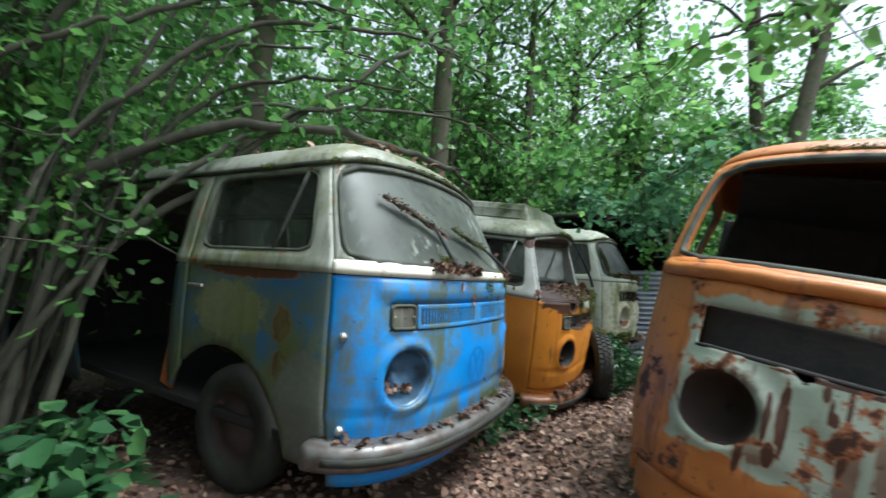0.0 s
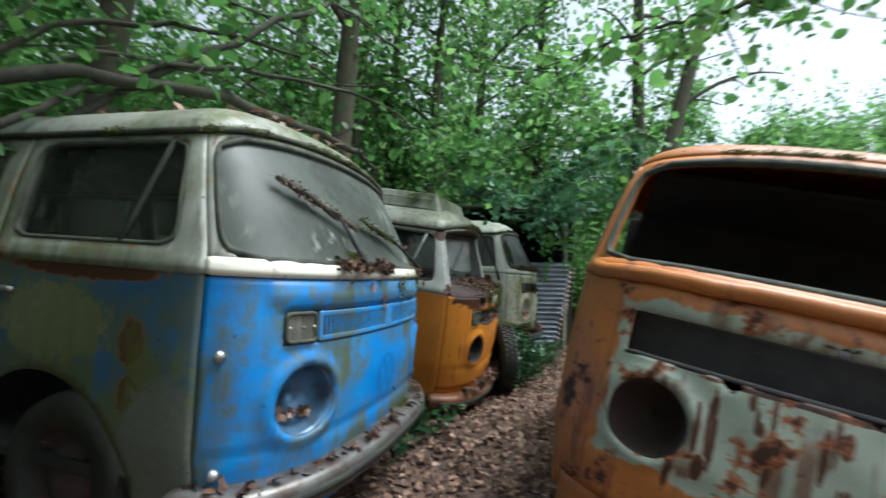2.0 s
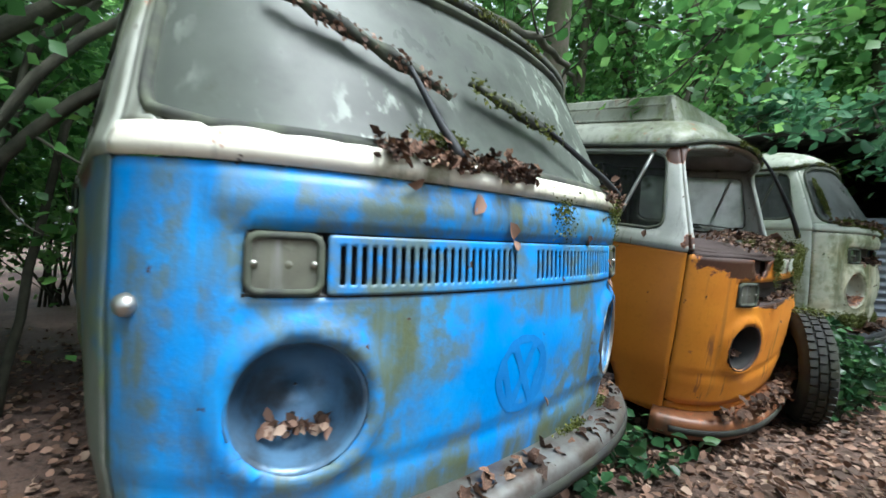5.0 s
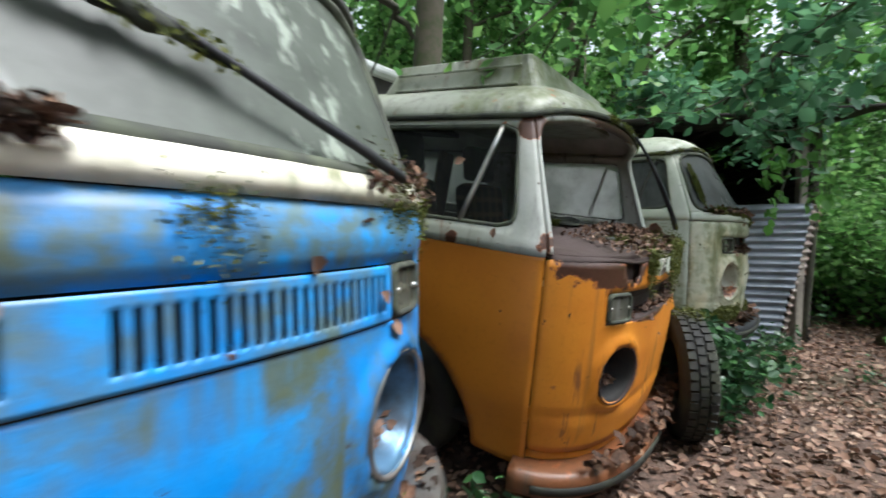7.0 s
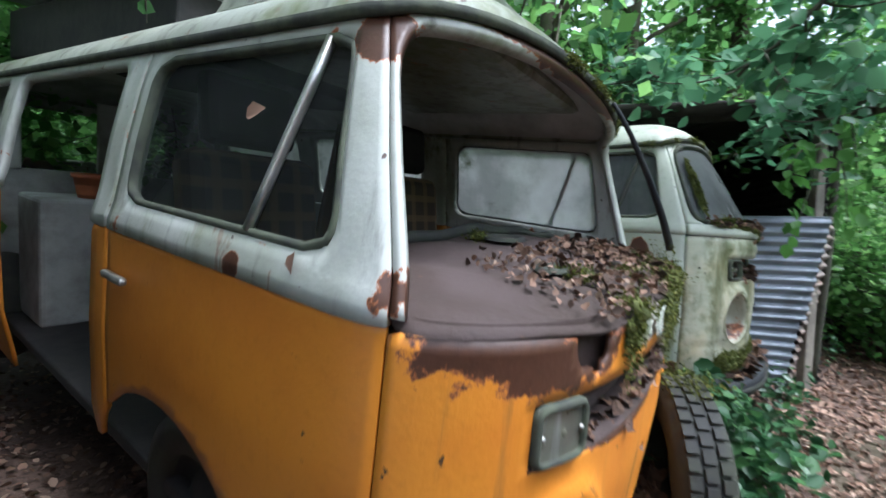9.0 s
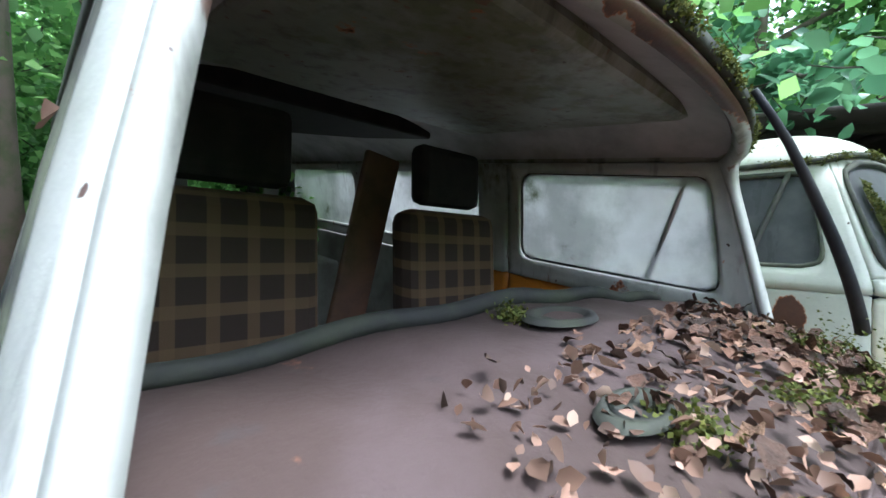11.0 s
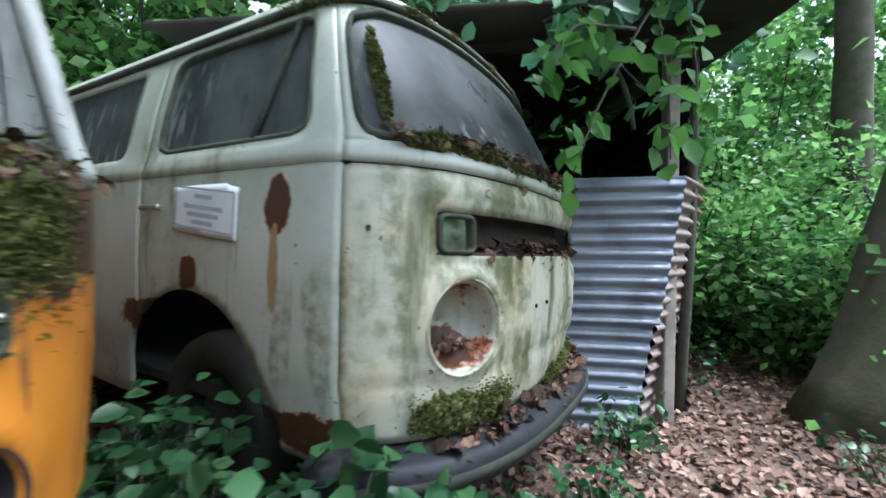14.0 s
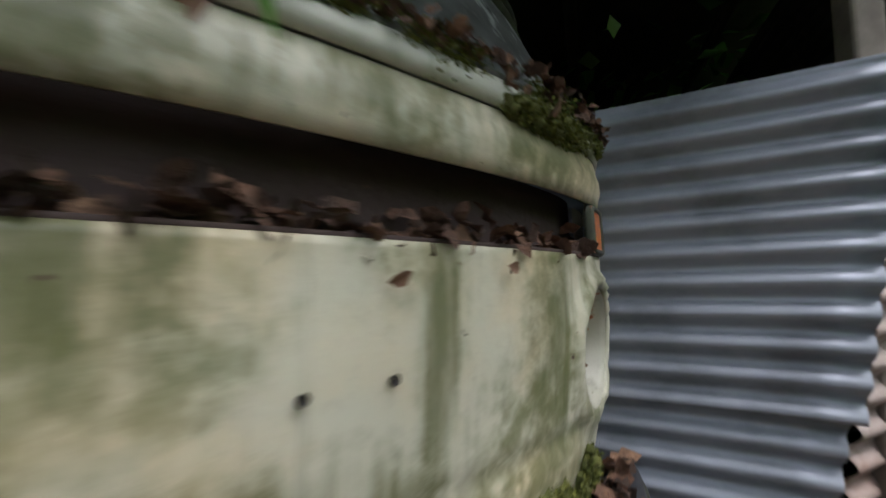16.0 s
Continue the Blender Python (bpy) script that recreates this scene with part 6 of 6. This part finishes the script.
limb([(4.6, 3.6, 3.4), (3.4, 3.6, 3.0), (2.4, 3.9, 2.7)], [0.03, 0.008], "overhanging_branch", "bright leafy branch over the pickup", 16, 320, 0.5, 0.10, M_LEAF_FAR)


for k, (x, y, ex, ey, h) in enumerate(((-1.5, 3.3, 0.3, 4.2, 2.55), (-1.7, 3.0, -0.2, 3.2, 2.9), (-1.9, 3.5, 0.1, 4.6, 3.0), (-1.4, 2.9, 0.6, 3.9, 2.75), (-2.1, 2.9, -0.6, 3.0, 3.3), (-1.6, 3.6, -0.1, 4.9, 2.6), (-2.0, 3.2, 0.2, 3.4, 3.4), (-1.2, 3.1, 0.9, 4.5, 2.4))):
    limb([(x, y, 0.0), (x + 0.15 * (ex - x), y + 0.1 * (ey - y), 0.6 * h), (x + 0.5 * (ex - x), y + 0.5 * (ey - y), 0.93 * h), (ex, ey, h), (ex + 0.5, ey + 0.3, h - 0.15)], [0.022, 0.016, 0.006], "arching_stem", "thin dark hazel stem arching over the blue van", 6, 90, 0.35, 0.07)
limb([(2.9, 7.3, 3.0), (2.2, 6.3, 2.7), (1.9, 5.4, 2.25), (1.7, 4.9, 2.1)], [0.02, 0.006], "overhanging_branch", "leafy hazel branch hanging over the orange van", 18, 420, 0.4, 0.09, M_LEAF)
limb([(3.6, 6.2, 3.6), (2.8, 5.2, 3.1), (2.3, 4.3, 2.8)], [0.02, 0.006], "overhanging_branch", "bright leafy branch hanging over the path", 18, 420, 0.45, 0.09, M_LEAF_FAR)


def spray():
    """The leafy twig that hangs before the pale van's nose; every leaf is a part."""
    t = thing("hanging_twig", "green hazel twig hanging before the pale van's nose", "branch", pose(0, 0, 0))
    LP = LEAF_SHAPE * [0.95, 1, 1]
    me = mesh_of("leaf", LP, [(0, 1, 2, 3), (0, 3, 4, 5)])
    me.materials.append(leafy("hanging_leaf", [(0.0, (0.09, 0.22, 0.045)), (1.0, (0.09, 0.22, 0.045))], 0.5))
    lines = [[(4.1, 7.24, 2.2), (3.75, 6.89, 1.75), (3.5, 6.66, 1.35), (3.4, 6.59, 1.12)], [(3.85, 6.99, 1.9), (3.8, 6.79, 1.45), (3.78, 6.74, 1.2)], [(3.7, 6.84, 1.7), (3.42, 6.62, 1.6), (3.28, 6.52, 1.42)], [(4.1, 7.24, 2.2), (4.05, 7.04, 1.6), (4, 6.99, 1.3)]]
    r = random.Random(3)
    for ln in lines:
        P = np.array(ln)
        f = np.linspace(0, 1, 14)
        q = np.stack([np.interp(f, np.linspace(0, 1, len(P)), P[:, k]) for k in range(3)], -1)
        part("twig", mesh_of("twig", *tube(q, [0.007, 0.002], 6)), M_STEM, t)
        for i in range(24):
            c = q[min(13, 3 + int(i * 0.46))]
            ob = new("leaf", me)
            ob.parent = t
            s = r.uniform(0.06, 0.115)
            ob.matrix_basis = pose(c[0] + r.uniform(-0.06, 0.06), c[1] + r.uniform(-0.06, 0.06), c[2] + r.uniform(-0.06, 0.06), r.uniform(-75, -10), r.uniform(-40, 40), r.uniform(0, 360)) @ Matrix.Diagonal((s, s, s, 1))


spray()


# ------------------------------------------------------------ brambles and ground plants
def bramble(x, y, n, w, h, size, leaf=M_BRAMBLE, label="bramble clump with dark green leaves on the ground", name="bramble"):
    t = thing(name, label, "plant", pose(x, y, float(ground_z(x, y))), "ground plants")
    pcs, at = [], []
    for i in range(n):
        a = rng.uniform(0, 2 * np.pi)
        e = np.array([w * np.cos(a) * rng.random(), w * np.sin(a) * rng.random(), h * rng.uniform(0.4, 1.0)])
        q = bez((0.3 * e[0], 0.3 * e[1], -0.03), e, (0, 0, 0.12 * h), 7)
        pcs.append(tube(q, [0.004, 0.002], 4))
        at.append(q[2:])
        at.append(np.repeat(q[-1:], 5, 0) + rng.normal(0, 0.05, (5, 3)))
    part("stem_frame", mesh_of("stem_frame", *join(pcs)), M_STEM, t)
    W = np.vstack(at)
    W = W + rng.normal(0, 0.03, W.shape)
    W[:, 2] = np.maximum(W[:, 2], 0.02)
    part("foliage", mesh_of("foliage", *leaves(W, size, flat=0.65)), leaf, t)


for x, y, n, w, h, s in ((-0.45, 2.05, 40, 0.45, 0.42, 0.085), (-0.75, 2.72, 34, 0.30, 0.5, 0.10), (-0.45, 2.5, 26, 0.24, 0.42, 0.10), (-0.85, 2.5, 40, 0.5, 0.4, 0.08), (-0.2, 1.75, 18, 0.25, 0.35, 0.085), (-1.3, 2.2, 40, 0.5, 0.5, 0.08), (-1.6, 1.5, 40, 0.6, 0.5, 0.08),
                         (2.75, 5.93, 40, 0.38, 0.42, 0.085), (3.05, 6.33, 26, 0.30, 0.35, 0.075), (2.55, 5.63, 16, 0.22, 0.3, 0.08), (2.72, 6.2, 36, 0.30, 0.48, 0.09), (2.88, 6.38, 24, 0.22, 0.4, 0.085), (3.95, 7.43, 16, 0.22, 0.2, 0.06), (2.35, 6.23, 36, 0.35, 0.5, 0.085), (2.1, 6.53, 30, 0.3, 0.5, 0.085), (2.62, 6.03, 24, 0.25, 0.4, 0.085),
                         (1.35, 4.45, 14, 0.25, 0.15, 0.06), (1.1, 4.2, 8, 0.15, 0.12, 0.06), (4.75, 8.48, 20, 0.35, 0.25, 0.06), (4.9, 7.08, 12, 0.3, 0.2, 0.05), (4.4, 8.48, 16, 0.2, 0.2, 0.06), (3.6, 6.93, 10, 0.15, 0.15, 0.06), (5.3, 6.78, 24, 0.5, 0.3, 0.06), (4.2, 6.58, 6, 0.2, 0.1, 0.05)):
    bramble(x, y, n, w, h, s * (0.78 if y > 5 else 1.0))


# ------------------------------------------------------------ litter
def litter():
    n = 125000
    x = rng.uniform(-4.5, 8.5, n)
    y = rng.uniform(-0.5, 11.5, n)
    near = np.exp(-(((x - 2.6) - 0.55 * (y - 5)) / 4.2) ** 2) > rng.random(n)
    x, y = x[near], y[near]
    P = np.stack([x, y, ground_z(x, y) + 0.012 + 0.02 * rng.random(len(x))], -1)
    ob = part("leaf_litter", mesh_of("leaf_litter", *leaves(P, 0.042, flat=0.75)), M_LITTER)
    tagged(ob, "scattered brown dead leaves on the forest floor", "leaf litter", kind="stuff")


litter()
